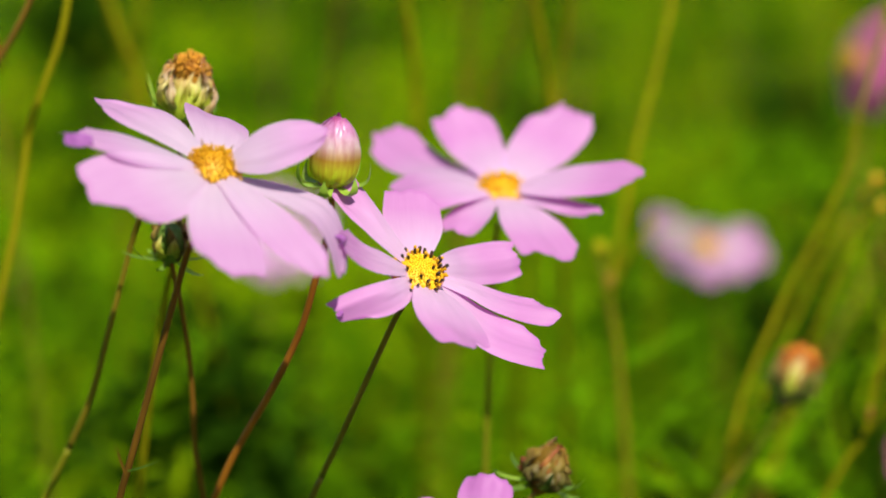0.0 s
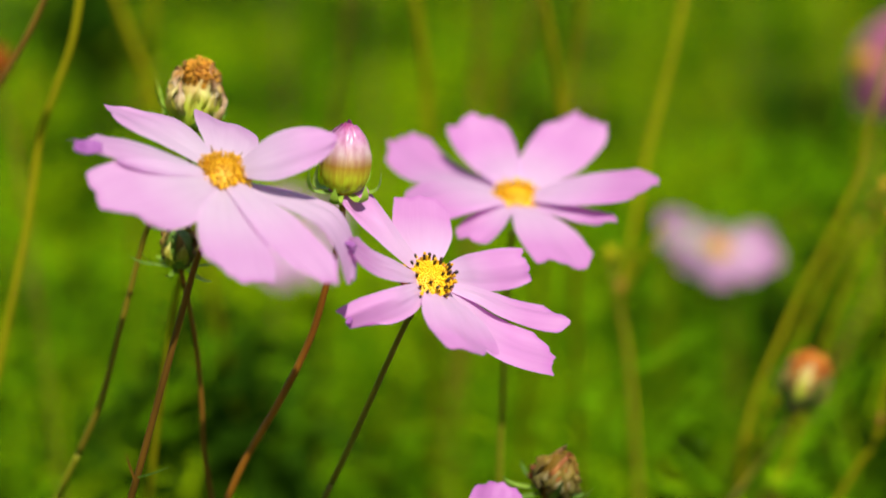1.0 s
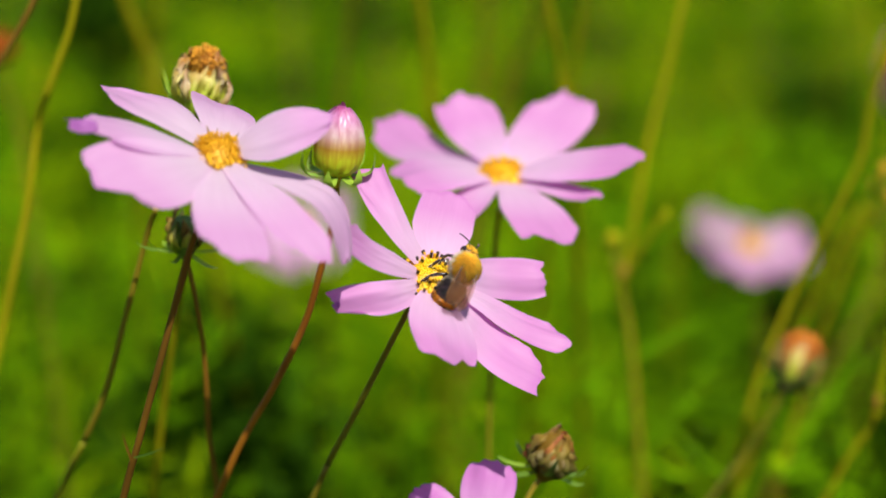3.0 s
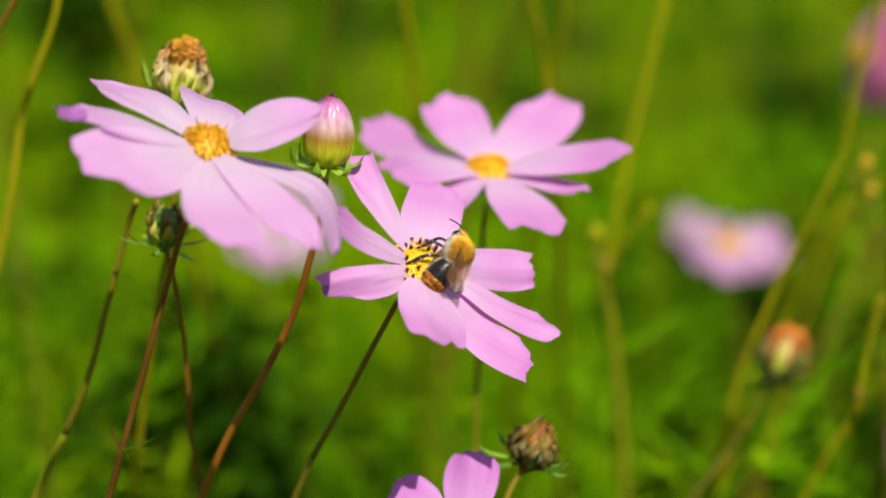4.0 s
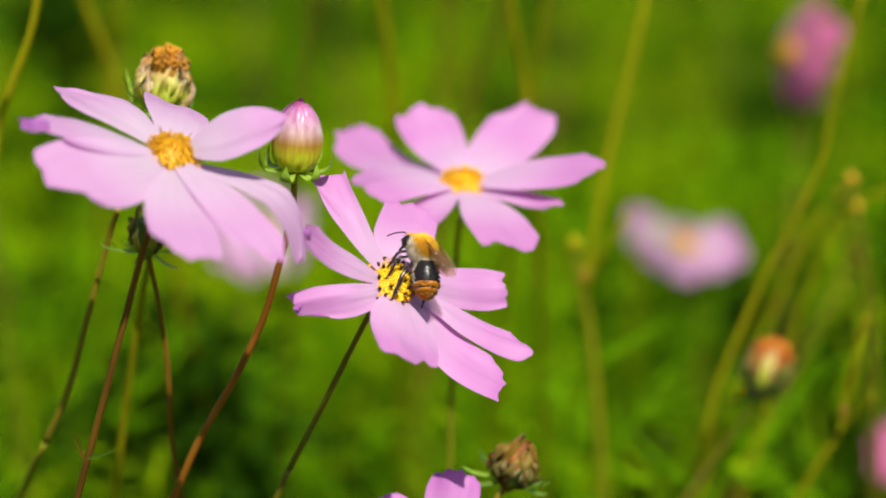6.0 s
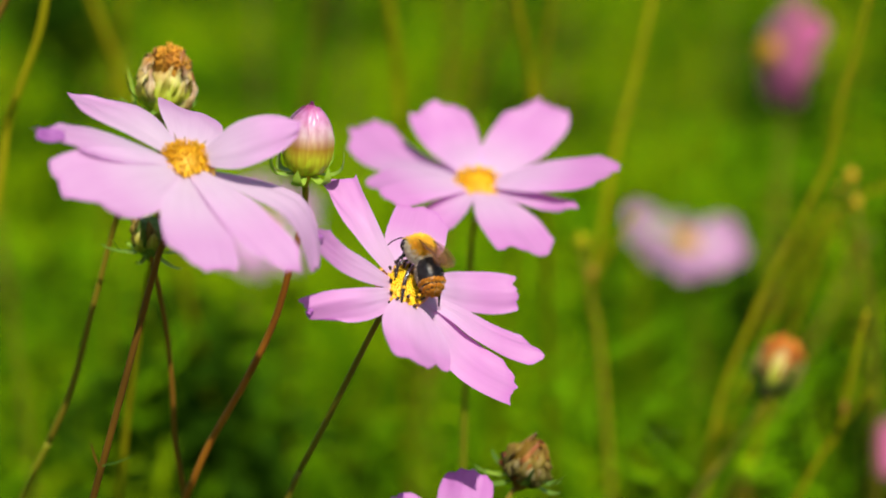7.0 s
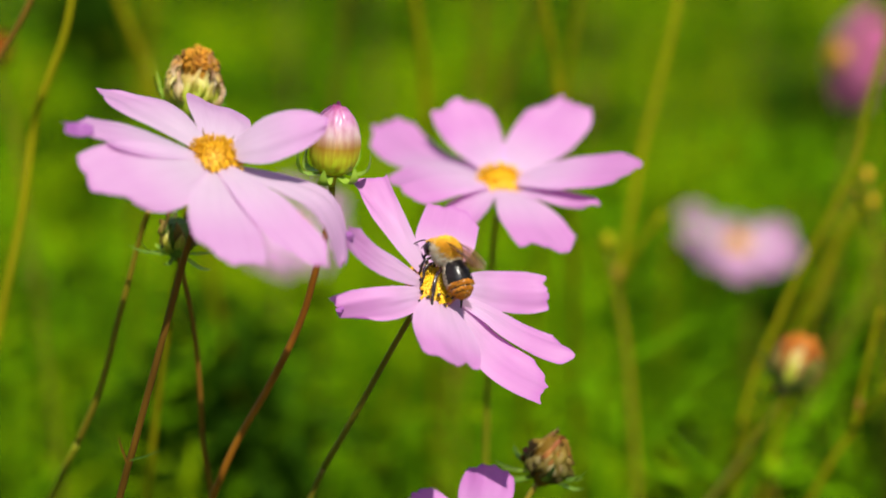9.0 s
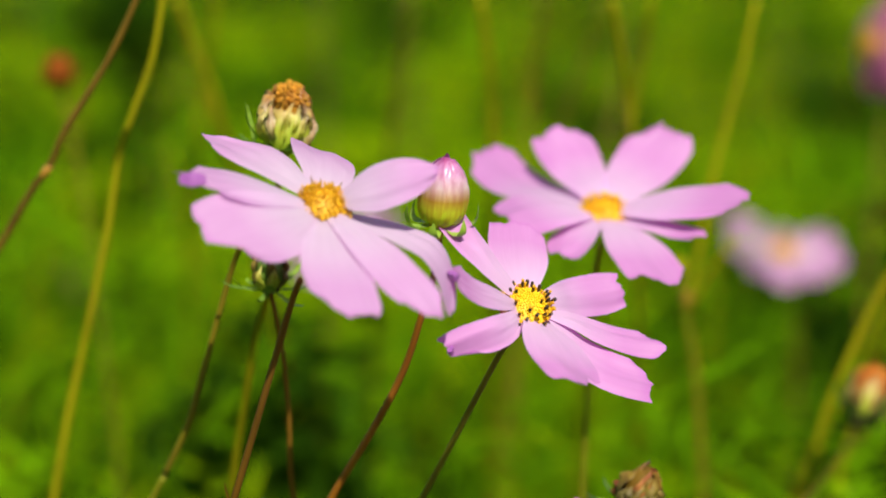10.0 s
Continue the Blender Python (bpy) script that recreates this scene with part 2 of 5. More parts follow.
def petal_mesh(length, width, arch=0.05, droop=0.0, sweep=0.0, ends=(0.10, 0.03, 0.0, 0.03, 0.10), belly=0.64, taper=0.15, cup=-0.03, seed=0, root=0.004, tooth=1.0):
    """A cosmos petal along +x: narrow claw, broad pleated blade, toothed end. ends: how far the end falls back across its width."""
    bm = bmesh.new()
    uvl = bm.loops.layers.uv.new("UVMap")
    nu, nv = 22, 28
    rnd = random.Random(seed)
    ph = [rnd.uniform(0, 6.28) for _ in range(4)]
    grid = []
    for i in range(nu + 1):
        u = i / nu
        g = math.sin(min(1.0, u / belly) * math.pi / 2) ** 1.15
        w = width * 0.5 * (0.30 + 0.70 * g) * (1 - taper * max(0.0, (u - belly) / (1 - belly)) ** 2)
        row = []
        for j in range(nv + 1):
            v = 2 * j / nv - 1
            k = min(3, int((v + 1) * 2))
            f = (v + 1) * 2 - k
            notch = ends[k] + (ends[k + 1] - ends[k]) * f
            notch += tooth * (0.016 * math.sin(12 * v + ph[1]) + 0.005 * math.sin(23 * v + ph[2]))
            x = root + (length - root) * u * (1 - notch * u ** 3)
            y = w * v * (1 + 0.02 * math.sin(6 * u + ph[2])) + sweep * length * u * u
            ue = u * (1 - notch * u ** 3)
            z = arch * length * math.sin(math.pi * ue) - droop * length * max(0, ue - 0.45) ** 2 / 0.3
            z += cup * width * v * v * (0.35 + 0.65 * u)
            z += (0.00010 * math.cos(5.4 * v + ph[3] * 0.3) + 0.000025 * math.cos(15 * v + ph[0])) * min(1, u * 3)
            z += 0.0006 * noise.noise((u * 4 + seed, v * 2.2, seed * 1.7)) * u
            z += 0.0006 * u ** 3 * math.sin(4 * v + ph[1])
            row.append((bm.verts.new((x, y, z)), u, j / nv))
        grid.append(row)
    for i in range(nu):
        for j in range(nv):
            q = (grid[i][j], grid[i + 1][j], grid[i + 1][j + 1], grid[i][j + 1])
            f = bm.faces.new([k[0] for k in q])
            for lp, k in zip(f.loops, q):
                lp[uvl].uv = (k[1], k[2])
    return bm


def head_frame(normal):
    z = Vector(normal).normalized()
    x = Vector((0, 1, 0)).cross(z).normalized()
    y = z.cross(x)
    return Matrix((x, y, z)).transposed().to_4x4()


def facing(az, el):
    """The way a flower faces: az degrees to the right of the near side, el degrees above the level."""
    a, e = radians(az), radians(el)
    return Vector((math.sin(a) * math.cos(e), -math.cos(a) * math.cos(e), math.sin(e)))


def ground_ends(points, reach=0.0):
    """Carries a stem's line on down to the soil, straightening as it goes."""
    p = [Vector(q) for q in points]
    d = p[-1] - p[-2]
    slope = Vector((d.x, d.y, 0)) / max(0.01, -d.z)
    last, soft = p[-1], 0.16
    total = last.z + 0.03
    for drop in (0.035, 0.09, 0.2, 0.4, total):
        if drop <= total:
            k = soft * (1 - math.exp(-drop / soft))
            p.append(Vector((last.x + slope.x * k, last.y + slope.y * k + reach * drop / total, last.z - drop)))
    return p


def plant(name, stem_pts, radius, mat, label, category, group="", nodes=(), reach=0.0, top=1.0, joints=True, top_mat=None):
    """An empty at the soil with the stem as its first part. Stem points are in the world."""
    pts = ground_ends(stem_pts, reach)
    base = Vector((pts[-1].x, pts[-1].y, 0))
    thing = tagged(new(name), label, category, group)
    thing.empty_display_size = 0.02
    thing.location = base
    curve = spline([q - base for q in pts], 7)
    n = len(curve)
    rad = [radius * (top + (1.35 - top) * min(1, i / (n * 0.8))) for i in range(n)]
    cuts = [0] + [min(n - 2, int(s * n)) for s in nodes] + [n - 1]
    for a, b in zip(cuts, cuts[1:]):
        bm = bmesh.new()
        tube(bm, curve[a:b + 1], rad[a:b + 1], 10)
        part("stem", bm, top_mat if top_mat and a == 0 else mat, thing)
    for s in (nodes if joints else ()):
        i = min(n - 2, int(s * n))
        bm = bmesh.new()
        d = (curve[i + 1] - curve[i]).normalized()
        tube(bm, [curve[i] + d * k for k in (-0.0026, -0.0012, 0.0, 0.0012, 0.0026)], [rad[i] * k for k in (1.02, 1.12, 1.2, 1.12, 1.02)], 10)
        part("stem_node", bm, NODE_SKIN, thing, "swollen orange joint")
    return thing, base


DISC_RISE = 0.0014


def on_dome(r, height, rr, a):
    """A place on the disc's dome, rr of the way out, and the way out of it."""
    z = DISC_RISE + height * (1 - rr ** 2.6)
    return Vector((r * rr * math.cos(a), r * rr * math.sin(a), z)), Vector((math.cos(a) * rr * rr, math.sin(a) * rr * rr, 0.9)).normalized()


def disc_parts(head, r, height, seed, anthers=0, floret=None, spikes=0, lean=None):
    """The yellow middle: dome of tight buds, a rim of open florets, dark anther tubes with pollen on them."""
    rnd = random.Random(seed)
    bm = bmesh.new()
    lathe(bm, [(r * 0.55, -0.001)] + [(r * 0.9, 0.0002)] + [(r * q * 0.97, DISC_RISE + height * (1 - q ** 2.6) - 0.0001) for q in (1.0, 0.92, 0.8, 0.65, 0.5, 0.3, 0.12, 0.0)], 26, 0.03, seed)
    part("disc", bm, DISC_AMBER if floret else DISC, head, "", lean)
    if anthers:
        bm = bmesh.new()
        lathe(bm, [(r * 0.90, 0.0004), (r * 1.05, 0.0009), (r * 1.04, 0.0013), (r * 0.92, 0.0016)], 26, 0.10, seed + 1)
        part("disc_collar", bm, COLLAR, head, "reddish ring round the disc", lean)
    bm = bmesh.new()
    n, reach = 150, 0.72 if anthers else 1.0
    for i in range(n):
        rr = reach * math.sqrt((i + 0.5) / n)
        p, out = on_dome(r, height, rr, i * 2.39996 + rnd.uniform(-0.1, 0.1))
        out = (out + Vector((rnd.uniform(-.12, .12), rnd.uniform(-.12, .12), 0))).normalized()
        h = rnd.uniform(0.0003, 0.0005) if anthers else rnd.uniform(0.0006, 0.0013) * (0.6 + rr)
        w = rnd.uniform(0.00022, 0.00030)
        p = p - out * 0.0003
        tube(bm, [p, p + out * (h + 0.0001), p + out * (h + 0.0003), p + out * (h + 0.0004)], [w, w * 1.1, w * 0.8, w * 0.2], 6)
    tagged(part("floret_mass", bm, floret or (DISC_BUD if anthers else FLORET), head, "crowded yellow disc florets", lean), kind="stuff")
    rim = 44 if anthers else 22
    bm = bmesh.new()
    for i in range(rim):
        p, out = on_dome(r, height, rnd.uniform(0.76, 1.02), 2 * math.pi * (i + rnd.uniform(-0.3, 0.3)) / rim)
        out = (out + Vector((p.x, p.y, 0)).normalized() * rnd.uniform(0.1, 0.5)).normalized()
        h, w = rnd.uniform(0.0007, 0.0013), rnd.uniform(0.00028, 0.00040)
        p = p - out * 0.0002
        tube(bm, [p, p + out * h, p + out * h * 1.25], [w, w * 1.15, w * 1.5], 6)
        side = out.cross(Vector((0, 0, 1)) + Vector((0.1, 0.2, 0))).normalized()
        for k in range(5):
            way = Matrix.Rotation(2 * math.pi * k / 5, 3, out) @ side
            q, t = p + out * h * 1.2, way.cross(out) * w * 0.7
            bm.faces.new([bm.verts.new(c) for c in (q + t, q + way * 0.00052 + out * 0.0001, q - t)])
    tagged(part("floret_rim", bm, floret or FLORET, head, "open golden florets round the rim", lean), kind="stuff")
    for i in range(anthers):
        a = 2 * math.pi * (i + rnd.uniform(-0.3, 0.3)) / anthers
        rr = (0.90, 0.70, 0.97, 0.80)[i % 4] if i % 6 else 0.5
        p, out = on_dome(r, height, rr, a)
        out = (out + Vector((rnd.uniform(-.15, .15), rnd.uniform(-.15, .15), 0.15))).normalized()
        h, w = rnd.uniform(0.0017, 0.0026) * (0.75 + 0.25 * rr), rnd.uniform(0.00038, 0.00050)
        bm = bmesh.new()
        tube(bm, [p + out * h * k for k in (0.1, 0.4, 0.75, 0.95, 1.02)], [w * 0.6, w, w * 1.05, w * 0.95, w * 0.5], 7)
        tube_ob = part("anther", bm, ANTHER, head, "dark brown anther tube", lean)
        if i % 3 == 0:
            bm = bmesh.new()
            lathe(bm, [(w * 0.5, 0), (w * 1.15, w * 0.5), (w * 1.2, w * 1.2), (w * 0.6, w * 1.9)], 7, 0.3, i)
            part("pollen_tip", bm, FLORET, tube_ob, "yellow pollen on the tip", Matrix.Translation(p + out * h * 0.98))
    for i in range(spikes):
        a = radians(40) + 2.2 * (i + rnd.uniform(-0.2, 0.2)) / spikes
        p, out = on_dome(r, height, rnd.uniform(0.75, 0.95), a)
        bm = bmesh.new()
        h = rnd.uniform(0.0022, 0.0032)
        tube(bm, [p, p + out * h * 0.6, p + out * h], [0.00022, 0.00026, 0.00010], 6)
        part("anther", bm, STRAW, head, "thin faded brown anther", lean)


def calyx_parts(head, size=1.0, long=0.009, seed=0):
    """Green sepals under a flower."""
    rnd = random.Random(seed)
    for i in range(8):
        a = 2 * math.pi * (i + 0.3) / 8 + rnd.uniform(-0.1, 0.1)
        out = Vector((math.cos(a), math.sin(a), 0))
        bm = bmesh.new()
        L = long * rnd.uniform(0.85, 1.15) * size
        blade(bm, out * 0.002 * size + Vector((0, 0, -0.0025)), out * L * 0.9 + Vector((0, 0, -0.0030 + rnd.uniform(-0.002, 0.001))), (0, 0, -0.0008), 0.0022 * size, (0, 0, 1))
        part("sepal", bm, SEPAL, head)


def petal(az, lift, length, width, roll=0.0, droop=0.0, sweep=0.0, ends=(0.10, 0.03, 0.0, 0.03, 0.10), belly=0.64, taper=0.15, arch=0.05):
    """How one petal sits on its flower: degrees, millimetres, and its curves."""
    return dict(az=az, lift=lift, length=length, width=width, roll=roll, droop=droop, sweep=sweep, ends=ends, belly=belly, taper=taper, arch=arch)


def cosmos(name, centre, face, petals, stem_pts, radius, stem_mat, label, mat=None, disc=0.0062, dome=0.0032, anthers=0, spikes=0, seed=0, nodes=(), wilt=None, reach=0.0, group="cosmos flowers", joints=True, floret=None, disc_face=None, disc_shift=(0, 0, 0), tooth=1.0):
    """A whole cosmos: stem, head with calyx, eight petals, yellow disc. wilt: petal number and the size of its rolled tip."""
    thing, base = plant(name, stem_pts, radius, stem_mat, label, "flower", group, nodes, reach, 1.0, joints)
    bm = bmesh.new()
    lathe(bm, [(radius * 1.02, -0.0085), (radius * 1.5, -0.0065), (0.0034, -0.0045), (0.0046, -0.0022), (0.0044, -0.0006)], 16, 0.04, seed)
    head = part("flower_head", bm, SEPAL, thing)
    head.matrix_basis = Matrix.Translation(Vector(centre) - base) @ head_frame(face)
    calyx_parts(head, 1.0, 0.010, seed)
    for i, q in enumerate(petals):
        length = q["length"] / 1000
        bm = petal_mesh(length, q["width"] / 1000, q["arch"], q["droop"], q["sweep"], q["ends"], q["belly"], q["taper"], seed=seed * 20 + i, tooth=tooth)
        pm = pose(0, 0, 0.0008 * (1 - i % 2), 0, 0, q["az"]) @ pose(0, 0, 0, 0, -q["lift"], 0) @ pose(0, 0, 0, q["roll"])
        part("petal", bm, mat or PETAL, head, "", pm)
        if wilt and i in wilt:
            bm = bmesh.new()
            size, n, rows = wilt[i], 10, []
            for a in range(n + 1):
                s = a / n
                w = (0.0013 + 0.0016 * s - 0.0010 * max(0, s - 0.8) / 0.2) * size
                mid = Vector((length * 0.97 + 0.0066 * s * size, q["sweep"] * length + (0.0004 * s + 0.0012 * s * s) * size, -q["droop"] * length + 0.0003 + 0.0006 * s))
                rows.append([bm.verts.new(mid + Vector((0.0004 * math.sin(3 * k + 5 * s), w * k, 0.0007 * size * math.cos(2.6 * k) + 0.0003 * math.sin(7 * s + k)))) for k in (-1, -0.66, -0.33, 0, 0.33, 0.66, 1)])
            for a, b in zip(rows, rows[1:]):
                for k in range(6):
                    bm.faces.new((a[k], b[k], b[k + 1], a[k + 1]))
            part("rolled_tip", bm, TIP_WILT, head, "rolled purple petal tip", pm)
    lean = head_frame(face).inverted() @ Matrix.Translation(disc_shift) @ head_frame(disc_face) if disc_face else None
    disc_parts(head, disc, dome, seed + 5, anthers, floret, spikes, lean)
    return thing, head


# ---- ground and meadow ----
def ground():
    bm = bmesh.new()
    n, half = 60, 60.0
    grid = []
    for i in range(n + 1):
        row = []
        for j in range(n + 1):
            x, y = ((2 * i / n - 1) ** 3) * half, ((2 * j / n - 1) ** 3) * half + 2.0
            row.append(bm.verts.new((x, y, 0.02 * noise.noise((x * 1.3, y * 1.3, 0)))))
        grid.append(row)
    for i in range(n):
        for j in range(n):
            bm.faces.new((grid[i][j], grid[i + 1][j], grid[i + 1][j + 1], grid[i][j + 1]))
    tagged(finish("ground", bm, SOIL), "dark soil under the flower meadow", "ground", "", "structure")


ground()


def ribbons(name, label, mat, roots, tips, widths, bows, category="foliage"):
    """Many narrow pointed leaves in one mesh: root, bowed middle, tip."""
    n = len(roots)
    d = tips - roots
    side = np.cross(d, np.random.normal(size=(n, 3)))
    side /= np.linalg.norm(side, axis=1)[:, None] + 1e-9
    mid = roots + d * 0.5 + bows
    w = widths[:, None]
    v = np.stack([roots - side * w * 0.25, roots + side * w * 0.25, mid - side * w * 0.5, mid + side * w * 0.5, tips], 1).reshape(-1, 3)
    i = np.arange(n) * 5
    quads = np.stack([i, i + 1, i + 3, i + 2], 1).tolist()
    tris = np.stack([i + 2, i + 3, i + 4], 1).tolist()
    me = bpy.data.meshes.new(name)
    me.from_pydata(v.tolist(), [], quads + tris)
    me.materials.append(mat)
    return tagged(new(name, me), label, category, "", "stuff")


def canopy_height(x, y):
    return 0.34 + 0.13 * noise.noise((x * 2.2, y * 1.1, 3.0)) + 0.06 * noise.noise((x * 6, y * 4, 7.0))


# light and shade put into the meadow's leaf colour, darker (-) or paler (+): x, y, radius, shift of tone
SHADING_PATCHES = [(-0.54, 3.23, 0.08, -0.6), (-0.23, 3.83, 0.11, -0.3), (-0.12, 3.87, 0.12, -0.7), (-0.20, 3.03, 0.12, 0.5), (-0.29, 2.98, 0.09, 0.3), (-0.20, 1.63, 0.06, -1.2), (-0.19, 1.48, 0.04, -0.6), (-0.32, 1.52, 0.05, -0.5), (-0.25, 1.47, 0.05, -0.5), (-0.44, 2.30, 0.05, -0.7), (-0.40, 2.07, 0.09, 0.7), (-0.31, 2.07, 0.08, 0.8), (-0.36, 1.74, 0.05, -0.3), (-0.04, 1.52, 0.07, -1.2), (0.54, 3.08, 0.08, -0.9), (0.40, 1.98, 0.09, -1.4), (0.36, 1.71, 0.07, -1.3), (0.30, 1.52, 0.06, -0.7), (0.47, 2.48, 0.06, -0.4), (0.35, 3.08, 0.10, 0.4), (0.24, 2.98, 0.12, 0.7), (0.23, 2.48, 0.10, 0.6), (0.04, 2.07, 0.05, 0.3), (0.12, 1.90, 0.06, 0.3), (0.06, 1.74, 0.06, 0.4), (0.14, 1.52, 0.06, 0.3), (0.20, 1.52, 0.05, 0.1), (0.45, 3.52, 0.10, 0.2), (0.32, 1.83, 0.05, -0.6), (0.38, 2.10, 0.05, -0.7), (0.24, 1.83, 0.06, -0.3), (-0.02, 3.40, 0.11, 0.2), (-0.33, 1.83, 0.06, -0.2), (0.21, 2.19, 0.06, 0.8), (0.21, 2.77, 0.06, 0.5), (0.45, 2.22, 0.06, -0.6), (0.50, 2.81, 0.05, -0.4), (0.36, 1.76, 0.06, -0.5), (0.33, 1.93, 0.04, -0.4), (0.27, 2.22, 0.05, 0.2), (-0.30, 3.42, 0.10, -0.12), (0.27, 3.65, 0.11, 0.5), (0.08, 3.79, 0.09, 0.2)]


def shading_tone(x, y):
    return sum(k * math.exp(-((x - cx) ** 2 + ((y - cy) / 2.2) ** 2) / (r * r)) for cx, cy, r, k in SHADING_PATCHES)


def meadow():
    rng = np.random.default_rng(4)
    sets = {"lime": [], "green": [], "dark": []}
    tries = 7600
    for _ in range(tries):
        y = 1.0 + 5.4 * rng.random() ** 1.7
        x = (rng.random() * 2 - 1) * (0.30 * y + 0.25)
        h = canopy_height(x, y)
        patch = noise.noise((x * 2.6 + 9, y * 1.5, 1.0))
        if patch < -0.40 and rng.random() < 0.7:
            continue
        z = max(0.03, h * (1 - 0.6 * rng.random() ** 2.2))
        # random tone plus the placed light and dark patches picks the leaf colour
        tone = 0.8 * noise.noise((x * 3.0 - 4, y * 1.4, 5.0)) + 0.75 * noise.noise((x * 11, y * 7, z * 9)) + rng.normal() * 0.06 + shading_tone(x, y)
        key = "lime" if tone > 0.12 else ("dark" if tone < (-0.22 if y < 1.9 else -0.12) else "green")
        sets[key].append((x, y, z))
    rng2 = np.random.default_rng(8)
    labels = {"lime": ("lime_foliage", "fine yellow-green leaves of the meadow", LEAF_LIME), "green": ("green_foliage", "fine feathery green leaves of the meadow", LEAF), "dark": ("dark_foliage", "dark green leaves of the meadow, shade put into the colour", LEAF_DARK)}
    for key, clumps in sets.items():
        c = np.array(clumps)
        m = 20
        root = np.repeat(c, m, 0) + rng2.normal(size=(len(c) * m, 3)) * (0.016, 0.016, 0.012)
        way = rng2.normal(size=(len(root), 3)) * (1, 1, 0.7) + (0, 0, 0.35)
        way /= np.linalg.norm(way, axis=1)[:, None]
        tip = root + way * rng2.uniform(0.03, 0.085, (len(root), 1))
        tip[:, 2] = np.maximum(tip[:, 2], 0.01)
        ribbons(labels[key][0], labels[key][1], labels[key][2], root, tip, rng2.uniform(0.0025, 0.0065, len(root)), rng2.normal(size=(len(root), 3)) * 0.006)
    # the meadow goes on all round
    wide = []
    for _ in range(19000):
        a, r = rng.random() * 2 * math.pi, 0.75 + 8.0 * rng.random() ** 1.15
        x, y = r * math.cos(a), r * math.sin(a) + 0.4
        if abs(x) < 0.30 * y + 0.2 or (abs(x) < 0.6 and -0.6 < y < 1.0):
            continue
        wide.append((x, y, max(0.03, canopy_height(x, y) * (1 - 0.6 * rng.random() ** 2.0))))
    for _ in range(4200):
        y = 0.7 + 5.6 * rng.random() ** 1.4
        x = (0.30 * y + 0.2 + abs(rng.normal()) * 0.45) * (1 if rng.random() < 0.5 else -1)
        wide.append((x, y, max(0.03, canopy_height(x, y) * (1 - 0.6 * rng.random() ** 2.0))))
    c = np.array(wide)
    tone = np.array([noise.noise((x * 2.0 - 4, y * 1.4, 5.0)) for x, y, z in wide])
    for key, pick in (("lime", tone > 0.12), ("green", (tone <= 0.12) & (tone > -0.2)), ("dark", tone <= -0.2)):
        m = 13
        root = np.repeat(c[pick], m, 0)
        root = root + rng2.normal(size=root.shape) * (0.05, 0.05, 0.02)
        way = rng2.normal(size=root.shape) * (1, 1, 0.7) + (0, 0, 0.35)
        way /= np.linalg.norm(way, axis=1)[:, None]
        tip = root + way * rng2.uniform(0.05, 0.13, (len(root), 1))
        tip[:, 2] = np.maximum(tip[:, 2], 0.01)
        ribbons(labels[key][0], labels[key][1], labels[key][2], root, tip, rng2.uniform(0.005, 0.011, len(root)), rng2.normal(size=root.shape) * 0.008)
    # grasses round about, near and behind
    n = 14000
    a, r = rng2.uniform(0, 2 * math.pi, n), 0.9 + 7 * rng2.random(n) ** 0.7
    root = np.stack([r * np.cos(a), r * np.sin(a) + 0.3, np.zeros(n)], 1)
    keep = ~((np.abs(root[:, 0]) < 0.36 * root[:, 1] + 0.1) & (root[:, 1] < 1.2)) & (np.hypot(root[:, 0], root[:, 1]) > 0.5)
    root = root[keep]
    tip = root + rng2.normal(size=root.shape) * (0.05, 0.05, 0.05) + (0, 0, 0.22)
    # short turf at the foot of the nearest flowers
    n = 12000
    turf = np.stack([rng2.uniform(-0.85, 0.85, n), rng2.uniform(-0.85, 1.25, n), np.zeros(n)], 1)
    root = np.concatenate([root, turf])
    tip = np.concatenate([tip, turf + rng2.normal(size=turf.shape) * (0.04, 0.04, 0.02) + (0, 0, 0.08)])
    ribbons("meadow_grass", "rough green grass around the flowers", LEAF, root, tip, rng2.uniform(0.004, 0.008, len(root)), rng2.normal(size=root.shape) * 0.02, "grass")


meadow()


def far_stalks():
    """Thin upright stalks through the meadow."""
    rng = random.Random(21)
    for label, mat, count in (("thin yellow-green flower stalk in the meadow", STEM_YELLOW, 54), ("thin dry brown stalk in the meadow", STRAW, 14)):
        for _ in range(count):
            y = rng.uniform(1.35, 3.8)
            x = rng.uniform(-1, 1) * (0.28 * y + 0.1)
            h = rng.uniform(0.42, 0.78)
            lean = rng.uniform(-0.12, 0.12)
            pts = spline([(0, 0, -0.02), (lean * 0.3, 0, h * 0.5), (lean, rng.uniform(-0.05, 0.05), h)], 3)
            bm = bmesh.new()
            tube(bm, pts, [0.0015, 0.0014, 0.0013, 0.0012, 0.0011, 0.0010, 0.0008], 5)
            ob = tagged(finish("meadow_stalk", bm, mat), label, "stalk", "meadow stalks")
            ob.location = (x, y, 0)


far_stalks()


